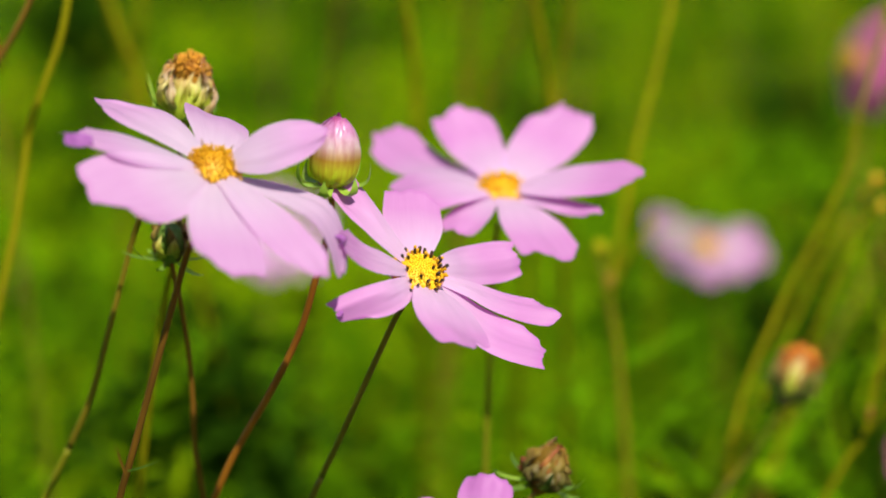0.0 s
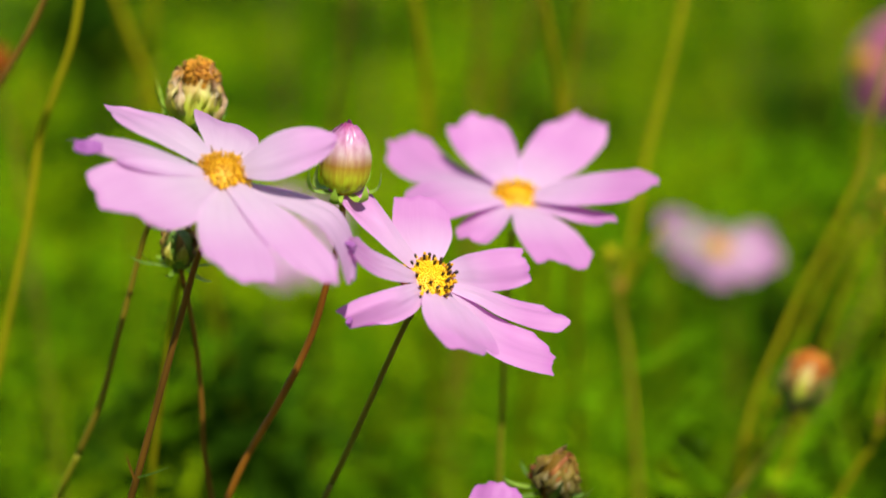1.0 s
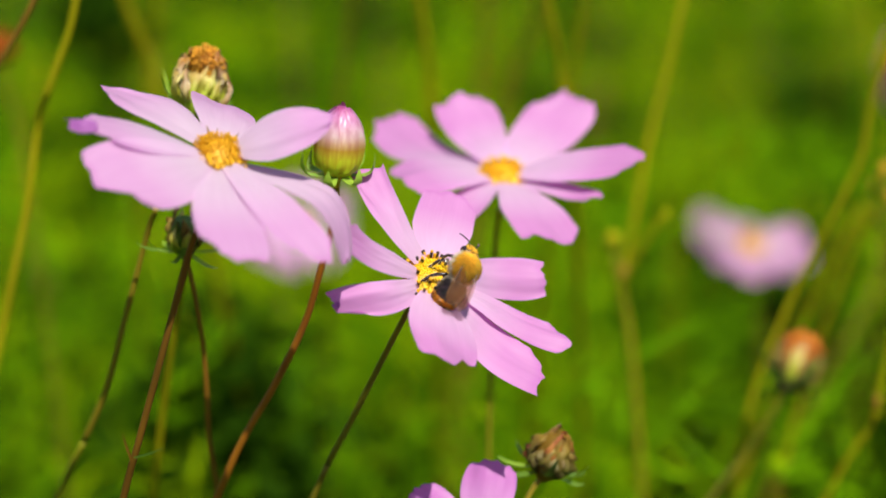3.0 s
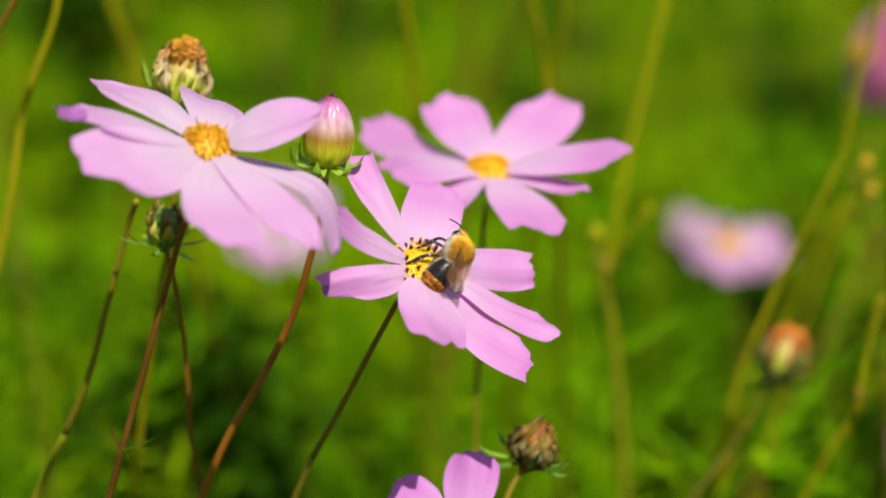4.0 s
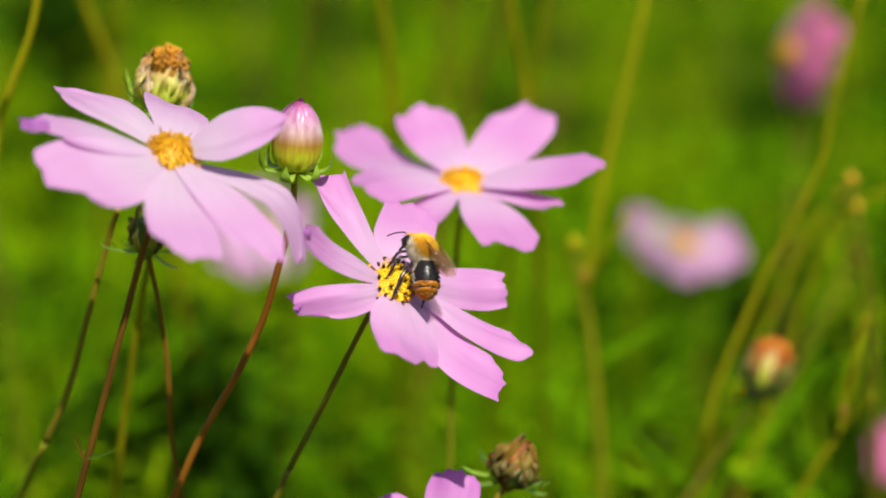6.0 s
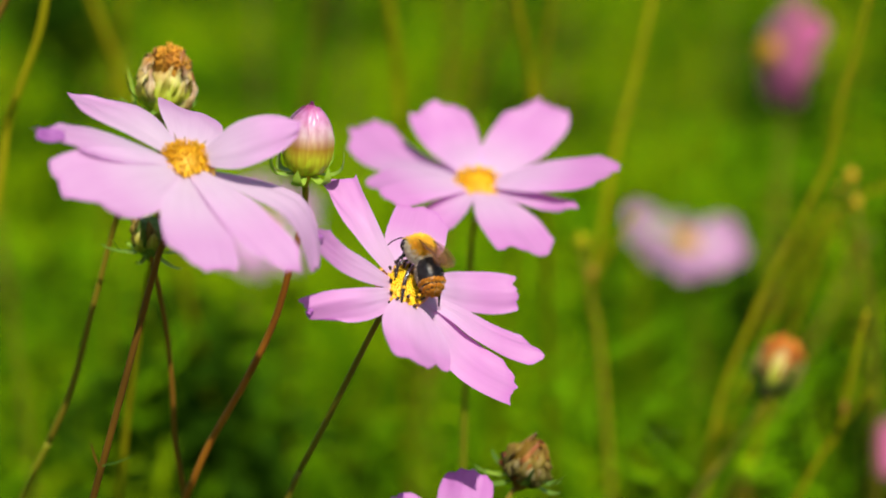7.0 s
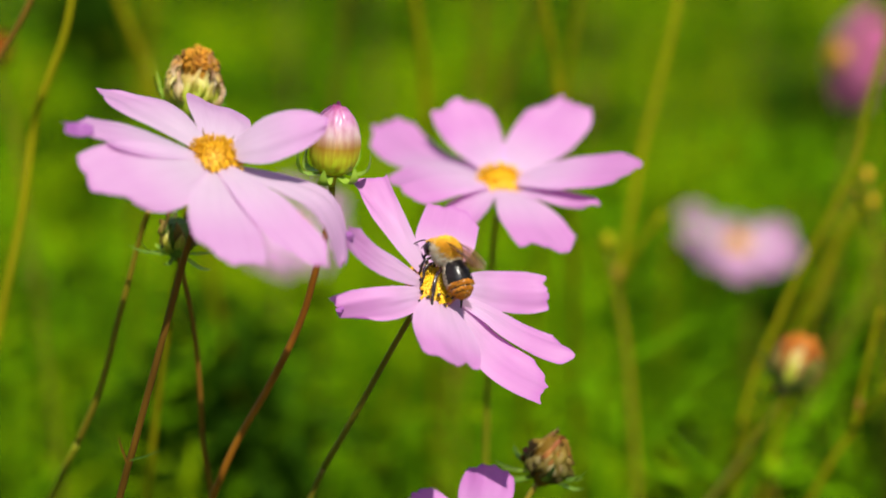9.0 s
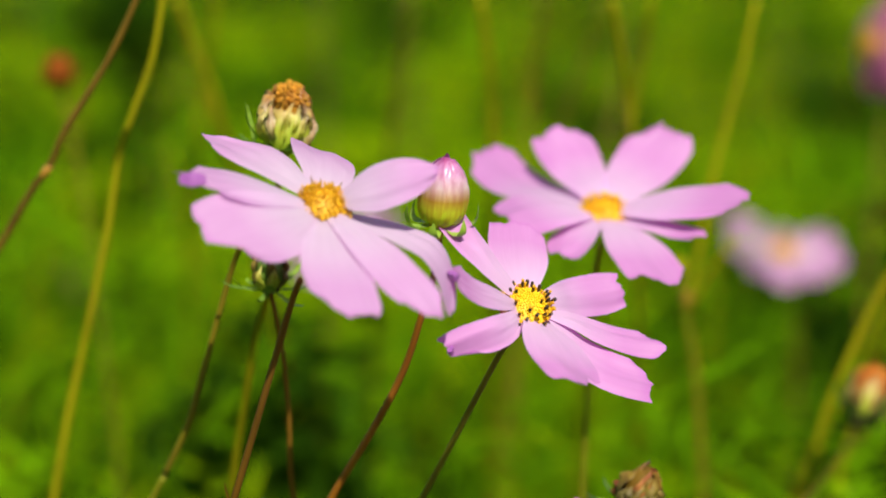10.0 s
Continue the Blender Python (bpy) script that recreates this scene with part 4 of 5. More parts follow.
def banded_material(name, height, stops, grain_dark, rough=0.4, through_share=0.25):
    """Colour that changes from a scale's foot to its tip, with fine streaks along it."""
    m, node, link, out = material(name)
    tc = node("ShaderNodeTexCoord")
    sp = node("ShaderNodeSeparateXYZ")
    link(tc.outputs["Object"], sp.inputs[0])
    sc = node("ShaderNodeMath")
    sc.operation = "MULTIPLY"
    link(sp.outputs["Z"], sc.inputs[0])
    sc.inputs[1].default_value = 1.0 / height
    col = ramp(node, link, sc.outputs[0], stops)
    grain = noise_of(node, link, 700.0, 3.0, "Object", (1, 1, 0.10))
    grain_col = ramp(node, link, grain, [(0.38, grain_dark), (0.6, (1, 1, 1))])
    col = mixed(node, link, col, grain_col, 0.9, "MULTIPLY")
    bs = node("ShaderNodeBsdfPrincipled", Roughness=rough)
    link(col, bs.inputs["Base Color"])
    tr = node("ShaderNodeBsdfTranslucent")
    link(col, tr.inputs["Color"])
    mx = node("ShaderNodeMixShader", Fac=through_share)
    link(bs.outputs[0], mx.inputs[1])
    link(tr.outputs[0], mx.inputs[2])
    link(mx.outputs[0], out.inputs["Surface"])
    return m


BUD_SKIN = banded_material("glossy_bud_skin", 0.0172, [(0.0, (0.66, 0.80, 0.03)), (0.26, (0.68, 0.76, 0.04)), (0.40, (0.60, 0.42, 0.05)), (0.50, (0.70, 0.50, 0.30)), (0.60, (0.76, 0.60, 0.58)), (0.80, (0.68, 0.36, 0.58)), (0.92, (0.62, 0.24, 0.50)), (1.0, (0.44, 0.04, 0.26))], (0.80, 0.60, 0.66), 0.32, 0.45)
BRACT = banded_material("pale_green_bract", 0.0125, [(0.0, (0.32, 0.48, 0.02)), (0.45, (0.50, 0.58, 0.06)), (0.78, (0.68, 0.62, 0.22)), (1.0, (0.50, 0.30, 0.10))], (0.72, 0.56, 0.40), 0.4, 0.35)
BRACT_DRY = banded_material("dry_brown_bract", 0.012, [(0.0, (0.05, 0.06, 0.006)), (0.3, (0.11, 0.07, 0.010)), (0.6, (0.21, 0.08, 0.014)), (0.85, (0.27, 0.12, 0.02)), (1.0, (0.16, 0.05, 0.012))], (0.5, 0.38, 0.26), 0.6, 0.1)
BRACT_PALE = banded_material("whitish_bract", 0.0125, [(0.0, (0.34, 0.42, 0.04)), (0.35, (0.60, 0.58, 0.20)), (0.7, (0.72, 0.62, 0.42)), (1.0, (0.40, 0.20, 0.06))], (0.62, 0.42, 0.30))
BRACT_OLIVE = banded_material("olive_brown_bract", 0.012, [(0.0, (0.04, 0.05, 0.006)), (0.4, (0.10, 0.09, 0.008)), (0.8, (0.21, 0.14, 0.013)), (1.0, (0.16, 0.08, 0.015))], (0.6, 0.5, 0.4), 0.6, 0.1)
BRACT_RUST = banded_material("rusty_torn_bract", 0.012, [(0.0, (0.05, 0.03, 0.006)), (0.35, (0.20, 0.06, 0.012)), (0.65, (0.34, 0.14, 0.024)), (1.0, (0.30, 0.09, 0.03))], (0.5, 0.36, 0.26), 0.6, 0.1)
SEPAL_DARK = skin("deep_green_sepal", (0.03, 0.07, 0.008), (0.12, 0.22, 0.02), 300, 0.5, 0.2, 0.25)
bud = bud_thing(BUD_STEM, 0.0009, STEM_RED, (-0.0295, 0.5438, 0.7828), pose(0, 0, 0, 4, 6, 0), "closed pink flower bud with glossy green cup, reddish stem", 1.08, (0.10,))


def seed_head(stem_pts, radius, mat, at, lean, label, bract_mats, tuft_mat, size=1.0, tuft=1.0, rings=((6, 0.0044, 0.0122, 0.0012, 0.25), (8, 0.0054, 0.0108, 0.0006, 0.05)), seed=0, sepals=None, spread=12, tuft_r=0.0034, wide=(0.0030, 0.0042), crumple=0.0, long=(0.0065, 0.0115), core=None):
    """A faded head: upright bracts round a core, withered florets on top, dry sepals below."""
    thing, base = plant("seed_head", stem_pts, radius, mat, label, "seed head", "faded heads")
    rnd = random.Random(seed)
    s = size
    bm = bmesh.new()
    lathe(bm, [(radius, -0.003 * s), (0.0030 * s, -0.0004 * s), (0.0042 * s, 0.0022 * s), (0.0038 * s, 0.0068 * s), (0.0026 * s, 0.0098 * s)], 18, 0.06, seed)
    head = part("core", bm, core or SEPAL, thing)
    head.matrix_basis = Matrix.Translation(Vector(at) - base) @ lean
    for ring_i, (n, r, h, z, closed) in enumerate(rings):
        for i in range(n):
            ob = part("bract", scale_leaf(h * s * rnd.uniform(0.74, 1.14), rnd.uniform(*wide) * s, r * s * rnd.uniform(0.94, 1.08), rnd.uniform(0, 0.0006), closed * rnd.uniform(0.7, 1.2), seed + i + 9 * ring_i, crumple), rnd.choice(bract_mats), head)
            ob.matrix_basis = pose(0, 0, z * s, 0, 0, 360 * i / n + 20 * ring_i + rnd.uniform(-8, 8)) @ pose(0, 0, 0, rnd.uniform(-9, 9), rnd.uniform(-3, spread), 0)
    if tuft:
        bm = bmesh.new()
        for i in range(int(430 * tuft)):
            a, rr = rnd.uniform(0, 6.283), math.sqrt(rnd.random())
            b = Vector((math.cos(a), math.sin(a), 0)) * tuft_r * s * rr + Vector((0, 0, (0.0105 + 0.0030 * (1 - rr * rr)) * s + rnd.uniform(-0.0016, 0.0010)))
            d = (Vector((math.cos(a) * rr, math.sin(a) * rr, 0.7)) + Vector([rnd.uniform(-.8, .8) for _ in range(3)])).normalized()
            w = rnd.uniform(0.00014, 0.00034) * s
            h = rnd.uniform(0.0004, 0.0011) * s
            tube(bm, [b, b + d * h, b + d * h * 1.5 + Vector([rnd.uniform(-.0004, .0004) for _ in range(3)]), b + d * h * 2], [w, w * 1.3, w * 0.8, w * 0.3], 5)
        lathe(bm, [(tuft_r * 0.8 * s, 0.006 * s), (tuft_r * s, 0.0100 * s), (tuft_r * 0.85 * s, 0.0125 * s), (0.001 * s, 0.0134 * s)], 14, 0.25, seed)
        part("withered_tuft", bm, tuft_mat, head, "crumpled withered florets")
    for i in range(8):
        a = 2 * math.pi * i / 8 + rnd.uniform(-0.2, 0.2)
        out = Vector((math.cos(a), math.sin(a), 0))
        bm = bmesh.new()
        L, rise = rnd.uniform(*long) * s, rnd.uniform(-0.003, 0.0090) * s
        blade(bm, out * 0.0028 * s, out * L + Vector((0, 0, rise)), Vector((0, 0, -0.0012)) + out * 0.0012, 0.0017 * s, (0, 0, 1))
        part("sepal", bm, sepals[i % len(sepals)] if sepals else SEPAL, head)
    return thing


GLOBE = ((6, 0.0040, 0.0096, 0.0012, 0.66), (8, 0.0052, 0.0090, 0.0006, 0.60), (8, 0.0056, 0.0076, 0.0002, 0.35))
head_1 = seed_head(H1_STEM, 0.00090, STEM_YELLOW, (-0.0752, 0.5917, 0.7915), pose(0, 0, 0, -4, 13, 20), "faded flower head with pale green bracts and rusty tuft", (BRACT, BRACT, BRACT_PALE, BRACT), WITHERED, 1.28, 1.0, ((10, 0.0038, 0.0124, 0.0014, 0.10), (12, 0.0050, 0.0102, 0.0006, -0.10)), seed=12, wide=(0.0014, 0.0028), crumple=0.0026, core=BRACT, spread=20, tuft_r=0.0034, long=(0.009, 0.014))
head_2 = seed_head(H2_STEM, 0.0007, STEM_DARK, (0.1245, 0.7245, 0.6635), pose(0, 0, 0, 14, 38, 70), "fading flower head with buff bracts and orange florets", (BRACT, BRACT_RUST, BRACT_OLIVE), WITHERED_RED, 1.42, 1.0, seed=23, tuft_r=0.0046, crumple=0.0034, long=(0.008, 0.013), core=BRACT_DRY, sepals=(SEPAL_DARK, SEPAL))
head_3 = seed_head(H3_STEM, 0.0008, STEM_OLIVE, (0.0286, 0.5750, 0.6858), pose(0, 0, 0, 8, 20, 0) @ pose(0, 0, 0, 0, 0, 130), "dry brown closed seed head with green sepals", (BRACT_DRY, BRACT_RUST, BRACT_OLIVE, BRACT_OLIVE), WITHERED, 1.28, 0, GLOBE, 31, (SEPAL_DARK, SEPAL_LIGHT, SEPAL), 5, wide=(0.0026, 0.0046), crumple=0.0026, long=(0.0095, 0.0135), core=STEM_BROWN)
head_4 = seed_head(GBUD_STEM, 0.0007, STEM_RUST, (-0.0783, 0.5790, 0.7532), pose(0, 0, 0, 10, 4, 0), "small green spent head under a pink flower", (SEPAL, BRACT_OLIVE, BRACT_RUST, BRACT), BRACT_DRY, 0.98, 0, ((6, 0.0040, 0.0120, 0.0012, 0.0), (8, 0.0046, 0.0100, 0.0004, -0.3)), 41, (SEPAL, SEPAL_LIGHT), 14, crumple=0.0020, long=(0.010, 0.017))
tall_stem, _ = plant("slender_plant", S4_STEM, 0.00085, STEM_GREEN, "slender bare yellow-green plant stem", "stem", "slender stems", (0.42,), joints=False, top_mat=STEM_OLIVE)



def thin_leaf(thing, name, points, width, mat, label=""):
    """A narrow pointed leaf on a plant, through three points of the world."""
    a, b, c = [Vector(q) - thing.location for q in points]
    bm = bmesh.new()
    line = spline((a, b, c), 5)
    side = (c - a).cross(Vector((0.1, 1, 0.1))).normalized()
    rows = []
    for i, q in enumerate(line):
        u = i / (len(line) - 1)
        w = 0.5 * width * (0.5 + 0.5 * math.sin(math.pi * (0.25 + 0.7 * u))) * (1 - u ** 4)
        rows.append((bm.verts.new(q - side * w), bm.verts.new(q + Vector((0, 0.2 * w, 0))), bm.verts.new(q + side * w)))
    for p, q in zip(rows, rows[1:]):
        for k in (0, 1):
            bm.faces.new((p[k], p[k + 1], q[k + 1], q[k]))
    part(name, bm, mat, thing, label)


thin_leaf(head_1, "thread_leaf", ((-0.0833, 0.5964, 0.7912), (-0.0843, 0.5980, 0.7976), (-0.0858, 0.5994, 0.8035)), 0.0009, SEPAL_LIGHT)
thin_leaf(head_1, "dry_bract", ((-0.0679, 0.5934, 0.7917), (-0.0664, 0.5948, 0.7973), (-0.0668, 0.5962, 0.8027)), 0.0024, BRACT_RUST, "dry brown bract standing off")
thin_leaf(flower_a, "thread_leaf", ((-0.0830, 0.5145, 0.7109), (-0.0842, 0.5137, 0.7156), (-0.0848, 0.5117, 0.7204)), 0.0007, STEM_RUST)
thin_leaf(flower_a, "thread_leaf", ((-0.0824, 0.5148, 0.7118), (-0.0779, 0.5132, 0.7136), (-0.0729, 0.5107, 0.7164)), 0.0006, SEPAL)

# ---- slender stems farther back ----
gusty = []
for pts, r, mat, label, nodes in (
        (L1_STEM, 0.0011, STEM_YELLOW, "tall bare yellow-green plant stem", ()),
        (L2_STEM, 0.0010, STEM_BROWN, "leaning brown stem with a swollen joint", (0.36,)),
        (R1_STEM, 0.0009, STEM_YELLOW, "tall curving yellow-green stem", ()),
        (R2_STEM, 0.0008, STEM_YELLOW, "yellow-green stem with an orange joint", (0.25,)),
        (M1_STEM, 0.0011, STEM_YELLOW, "forked yellow-green stem with an orange joint", (0.36,)),
        (M2_STEM, 0.0008, STEM_YELLOW, "bent yellow-green stem with tiny buds", ()),
        (T1_STEM, 0.0017, STEM_YELLOW, "upright yellow-green stem in the meadow", ()),
        (T2_STEM, 0.0014, STEM_YELLOW, "upright yellow-green stem in the meadow", ()),
        (T3_STEM, 0.0012, STEM_YELLOW, "leaning yellow-green stem in the meadow", ()),
        (T4_STEM, 0.0019, STEM_YELLOW, "slanting pale stem in the meadow", ()),
        (T5_STEM, 0.0014, STEM_OLIVE, "slanting olive stem in the meadow", ()),
        (T6_STEM, 0.0016, STEM_OLIVE, "olive stem deep in the meadow", ()),
        (T7_STEM, 0.0012, STEM_YELLOW, "upright yellow-green stem in the meadow", ()),
        (T8_STEM, 0.0012, STEM_OLIVE, "slanting olive stem in the meadow", ()),
        (R3_STEM, 0.0014, STEM_YELLOW, "arching yellow-green stem in the meadow", ()),
        (R5_STEM, 0.0014, STEM_OLIVE, "arching olive stem deep in the meadow", ())):
    thing, base = plant("slender_plant", pts, r, mat, label, "stem", "slender stems", nodes, 0.35 if pts[0][1] > 0.8 and pts[0][2] > 0.78 else 0.0)
    if pts in (R2_STEM, M2_STEM):
        gusty.append(thing)
    branch = {id(R2_STEM): R2B_STEM, id(M1_STEM): M1B_STEM}.get(id(pts))
    if branch:
        bm = bmesh.new()
        tube(bm, spline([Vector(q) - base for q in branch], 5), r * 0.8, 8)
        part("branch", bm, mat, thing)


def small_bud(at, size, mat, label):
    """A little unopened bud on a thin stalk."""
    at = Vector(at)
    thing, base = plant("small_bud", [at, at + Vector((0.01, 0.0, -0.06)), at + Vector((0.02, 0.0, -0.2))], 0.0007, STEM_OLIVE, label, "bud", "small buds")
    bm = bmesh.new()
    lathe(bm, [(0.001, -0.003), (0.0035 * size, 0), (0.005 * size, 0.003 * size), (0.004 * size, 0.007 * size), (0.0015 * size, 0.009 * size)], 14, 0.06, 2)
    head = part("bud_cup", bm, mat, thing)
    head.location = at - base
    for i in range(6):
        a = i * 1.047
        out = Vector((math.cos(a), math.sin(a), 0))
        bm = bmesh.new()
        blade(bm, out * 0.003 * size, out * 0.0075 * size + Vector((0, 0, 0.004 * size)), (0, 0, -0.001), 0.002 * size, (0, 0, 1))
        part("sepal", bm, mat if mat is RUST_DARK else SEPAL_LIGHT, head)
    return thing


for at_, size_, mat_, label_ in (((0.1765, 0.8316, 0.7205), 0.44, DISC_AMBER, "tiny yellow bud on a bent stem"), ((0.1788, 0.8290, 0.7100), 0.36, DISC_AMBER, "tiny yellow bud on a bent stem"),
                                 ((0.1739, 0.8399, 0.7125), 0.36, DISC_AMBER, "tiny yellow bud on a bent stem"), ((-0.2085, 0.9412, 0.7500), 1.5, RUST_DARK, "dark rusty seed head deep in the meadow"),
                                 ((0.0633, 0.8152, 0.6950), 0.62, STEM_YELLOW, "yellow-green bud close to a forked stem"), ((0.1381, 0.8500, 0.5860), 0.7, LEAF_LIME, "yellow-green bud low in the meadow")):
    little = small_bud(at_, size_, mat_, label_)
    if mat_ is DISC_AMBER:
        gusty.append(little)


# ---- the bee ----
def ellipsoid(bm, centre, radii, nu=14, nv=18, index=0):
    c = Vector(centre)
    rows = []
    for i in range(1, nu):
        th = math.pi * i / nu
        rows.append([bm.verts.new(c + Vector((radii[0] * math.sin(th) * math.cos(a), radii[1] * math.cos(th), radii[2] * math.sin(th) * math.sin(a)))) for a in (2 * math.pi * k / nv for k in range(nv))])
    front, back = bm.verts.new(c + Vector((0, radii[1], 0))), bm.verts.new(c - Vector((0, radii[1], 0)))
    for a, b in zip(rows, rows[1:]):
        for k in range(nv):
            bm.faces.new((a[k], b[k], b[(k + 1) % nv], a[(k + 1) % nv])).material_index = index
    for k in range(nv):
        bm.faces.new((front, rows[0][k], rows[0][(k + 1) % nv])).material_index = index
        bm.faces.new((back, rows[-1][(k + 1) % nv], rows[-1][k])).material_index = index


def fur(bm, centre, radii, count, length, rnd, keep, back=0.35):
    """Short hairs on an ellipsoid where keep(direction) holds."""
    c = Vector(centre)
    done = 0
    while done < count:
        d = Vector([rnd.gauss(0, 1) for _ in range(3)]).normalized()
        if not keep(d):
            continue
        done += 1
        p = c + Vector((d.x * radii[0], d.y * radii[1], d.z * radii[2])) * 0.97
        n = Vector((d.x / radii[0], d.y / radii[1], d.z / radii[2])).normalized()
        way = (n + Vector((0, -back, 0)) + Vector([rnd.uniform(-.35, .35) for _ in range(3)])).normalized()
        t = way.cross(Vector((0.2, 0.3, 1))).normalized()
        u = way.cross(t)
        w = rnd.uniform(0.00007, 0.00012)
        h = length * rnd.uniform(0.6, 1.2)
        a, b, e, f = bm.verts.new(p + t * w), bm.verts.new(p - t * w * 0.5 + u * w), bm.verts.new(p - t * w * 0.5 - u * w), bm.verts.new(p + way * h)
        for q in ((a, b, f), (b, e, f), (e, a, f)):
            bm.faces.new(q)


def wing_mesh(length, width, side):
    bm = bmesh.new()
    n, m = 12, 6
    grid = []
    for i in range(n + 1):
        u = i / n
        lead = width * 0.22 * math.sin(math.pi * u * 0.9)
        trail = -width * (0.12 + 0.66 * math.sin(math.pi * min(1, u * 1.02) ** 1.3 * 0.86))
        if u > 0.92:
            k = (u - 0.92) / 0.08
            lead, trail = lead - k * width * 0.22, trail + k * width * 0.18
        grid.append([bm.verts.new((side * length * u, lead + (trail - lead) * j / m, 0.00012 * math.sin(j * 2.4) + 0.0005 * math.sin(math.pi * u))) for j in range(m + 1)])
    for i in range(n):
        for j in range(m):
            bm.faces.new((grid[i][j], grid[i][j + 1], grid[i + 1][j + 1], grid[i + 1][j]))
    return bm


def bee():
    rnd = random.Random(9)
    b = tagged(new("bumblebee"), "furry bumblebee with orange thorax, black middle and rusty tail", "bee")
    b.empty_display_size = 0.01
    T, TR = (0, 0.0034, 0.0004), (0.0037, 0.0038, 0.0035)
    bm = bmesh.new()
    ellipsoid(bm, T, [r * 0.93 for r in TR])
    thorax = part("thorax", bm, FUR_ORANGE, b)
    bm = bmesh.new()
    fur(bm, T, TR, 3200, 0.0013, rnd, lambda d: d.z > -0.12 + 0.3 * abs(d.x), 0.6)
    part("orange_fur", bm, FUR_ORANGE, thorax, "dense orange fur on the back")
    bm = bmesh.new()
    fur(bm, T, TR, 1500, 0.0014, rnd, lambda d: d.z < 0.08 + 0.25 * abs(d.x) and d.y > -0.95)
    part("cream_fur", bm, FUR_CREAM, thorax, "cream fur on the flanks")
    A, AR = (0, 0, 0), (0.0036, 0.0057, 0.0034)
    bm = bmesh.new()
    ellipsoid(bm, A, [r * 0.95 for r in AR], 20, 22)
    abdomen = part("abdomen", bm, FUZZ_BLACK, b)
    abdomen.matrix_basis = pose(0, -0.0037, -0.0024, 32, 0, 0)
    bm = bmesh.new()
    fur(bm, A, AR, 360, 0.0008, rnd, lambda d: d.y > -0.32 and d.y < 0.6, 1.0)
    part("black_fur", bm, FUR_BLACK, abdomen, "short black fur")
    bm = bmesh.new()
    fur(bm, A, AR, 800, 0.0012, rnd, lambda d: (d.y > -0.3 and d.z < -0.4) or d.y > 0.74, 0.8)
    part("pale_belly_fur", bm, FUR_CREAM, abdomen, "pale fur along the belly")
    bm = bmesh.new()
    fur(bm, A, AR, 2600, 0.0010, rnd, lambda d: d.y < -0.30 and abs(d.y + 0.55) > 0.05 and abs(d.y + 0.78) > 0.035, 0.8)
    part("rusty_fur", bm, FUR_TAIL, abdomen, "banded rusty orange tail fur")
    bm = bmesh.new()
    fur(bm, A, AR, 60, 0.0013, rnd, lambda d: d.y < -0.30, 0.8)
    part("pale_tail_fur", bm, FUR_CREAM, abdomen, "scattered pale hairs on the tail")
    bm = bmesh.new()
    fur(bm, A, AR, 30, 0.0011, rnd, lambda d: d.y < -0.36, 0.8)
    part("dark_tail_fur", bm, FUR_BLACK, abdomen, "scattered black hairs on the tail")
    H = (0, 0.0080, -0.0018)
    bm = bmesh.new()
    ellipsoid(bm, H, (0.0023, 0.0016, 0.0024))
    head = part("head", bm, CHITIN, b)
    bm = bmesh.new()
    fur(bm, H, (0.0023, 0.0016, 0.0024), 260, 0.0009, rnd, lambda d: d.z > 0.1 and abs(d.x) < 0.7, 0.0)
    part("face_fur", bm, FUR_ORANGE, head)
    for s in (-1, 1):
        bm = bmesh.new()
        ellipsoid(bm, (s * 0.0019, 0.0082, -0.0014), (0.0007, 0.0010, 0.0016), 8, 10)
        part("eye", bm, CHITIN, head)
        bm = bmesh.new()
        tube(bm, spline([(s * 0.0007, 0.0092, -0.0008), (s * 0.0014, 0.0106, -0.0012), (s * 0.0026, 0.0118, -0.0034), (s * 0.0030, 0.0124, -0.0054)], 4), 0.00018, 6)
        part("antenna", bm, CHITIN, head)
    bm = bmesh.new()
    tube(bm, spline([(0, 0.0082, -0.0036), (0, 0.0084, -0.0054), (0, 0.0078, -0.0070)], 4), [0.0004] * 5 + [0.0002] * 4, 6)
    part("mouthparts", bm, CHITIN, head)
    legs = (("fore_leg", ((0.0018, 0.0054, -0.0030), (0.0036, 0.0056, -0.0046), (0.0038, 0.0048, -0.0074), (0.0036, 0.0046, -0.0098)), 0.00036),
            ("middle_leg", ((0.0024, 0.0034, -0.0032), (0.0050, 0.0034, -0.0048), (0.0054, 0.0018, -0.0080), (0.0056, 0.0010, -0.0104)), 0.0004),
            ("hind_leg", ((0.0024, 0.0006, -0.0030), (0.0052, -0.0012, -0.0050), (0.0062, -0.0038, -0.0084), (0.0066, -0.0058, -0.0116)), 0.00048))
    for name, pts, r in legs:
        for s in (-1, 1):
            bm = bmesh.new()
            line = spline([(s * p[0], p[1], p[2]) for p in pts], 5)
            n = len(line)
            rad = [r * (0.8 + 0.5 * math.sin(math.pi * i / n) - 0.55 * (i / n) ** 2 - (0.25 if i in (5, 10) else 0)) for i in range(n)]
            tube(bm, line, rad, 8)
            end = line[-1]
            tube(bm, [end, end + Vector((s * 0.0005, 0.0006, -0.0004))], [r * 0.35, r * 0.15], 5)
            leg = part(name, bm, CHITIN, b)
            bm = bmesh.new()
            for i in range(130):
                k = rnd.randrange(2, n - 3)
                c = line[k].lerp(line[k + 1], rnd.random())
                d = Vector([rnd.gauss(0, 1) for _ in range(3)]).normalized()
                t = d.cross(Vector((0.1, 0.2, 1))).normalized() * 0.00006
                v = [bm.verts.new(q) for q in (c + t, c - t, c + d * r * rnd.uniform(1.5, 2.9))]
                bm.faces.new(v)
            part("leg_hair", bm, FUR_BLACK if name == "fore_leg" else FUR_CREAM, leg)
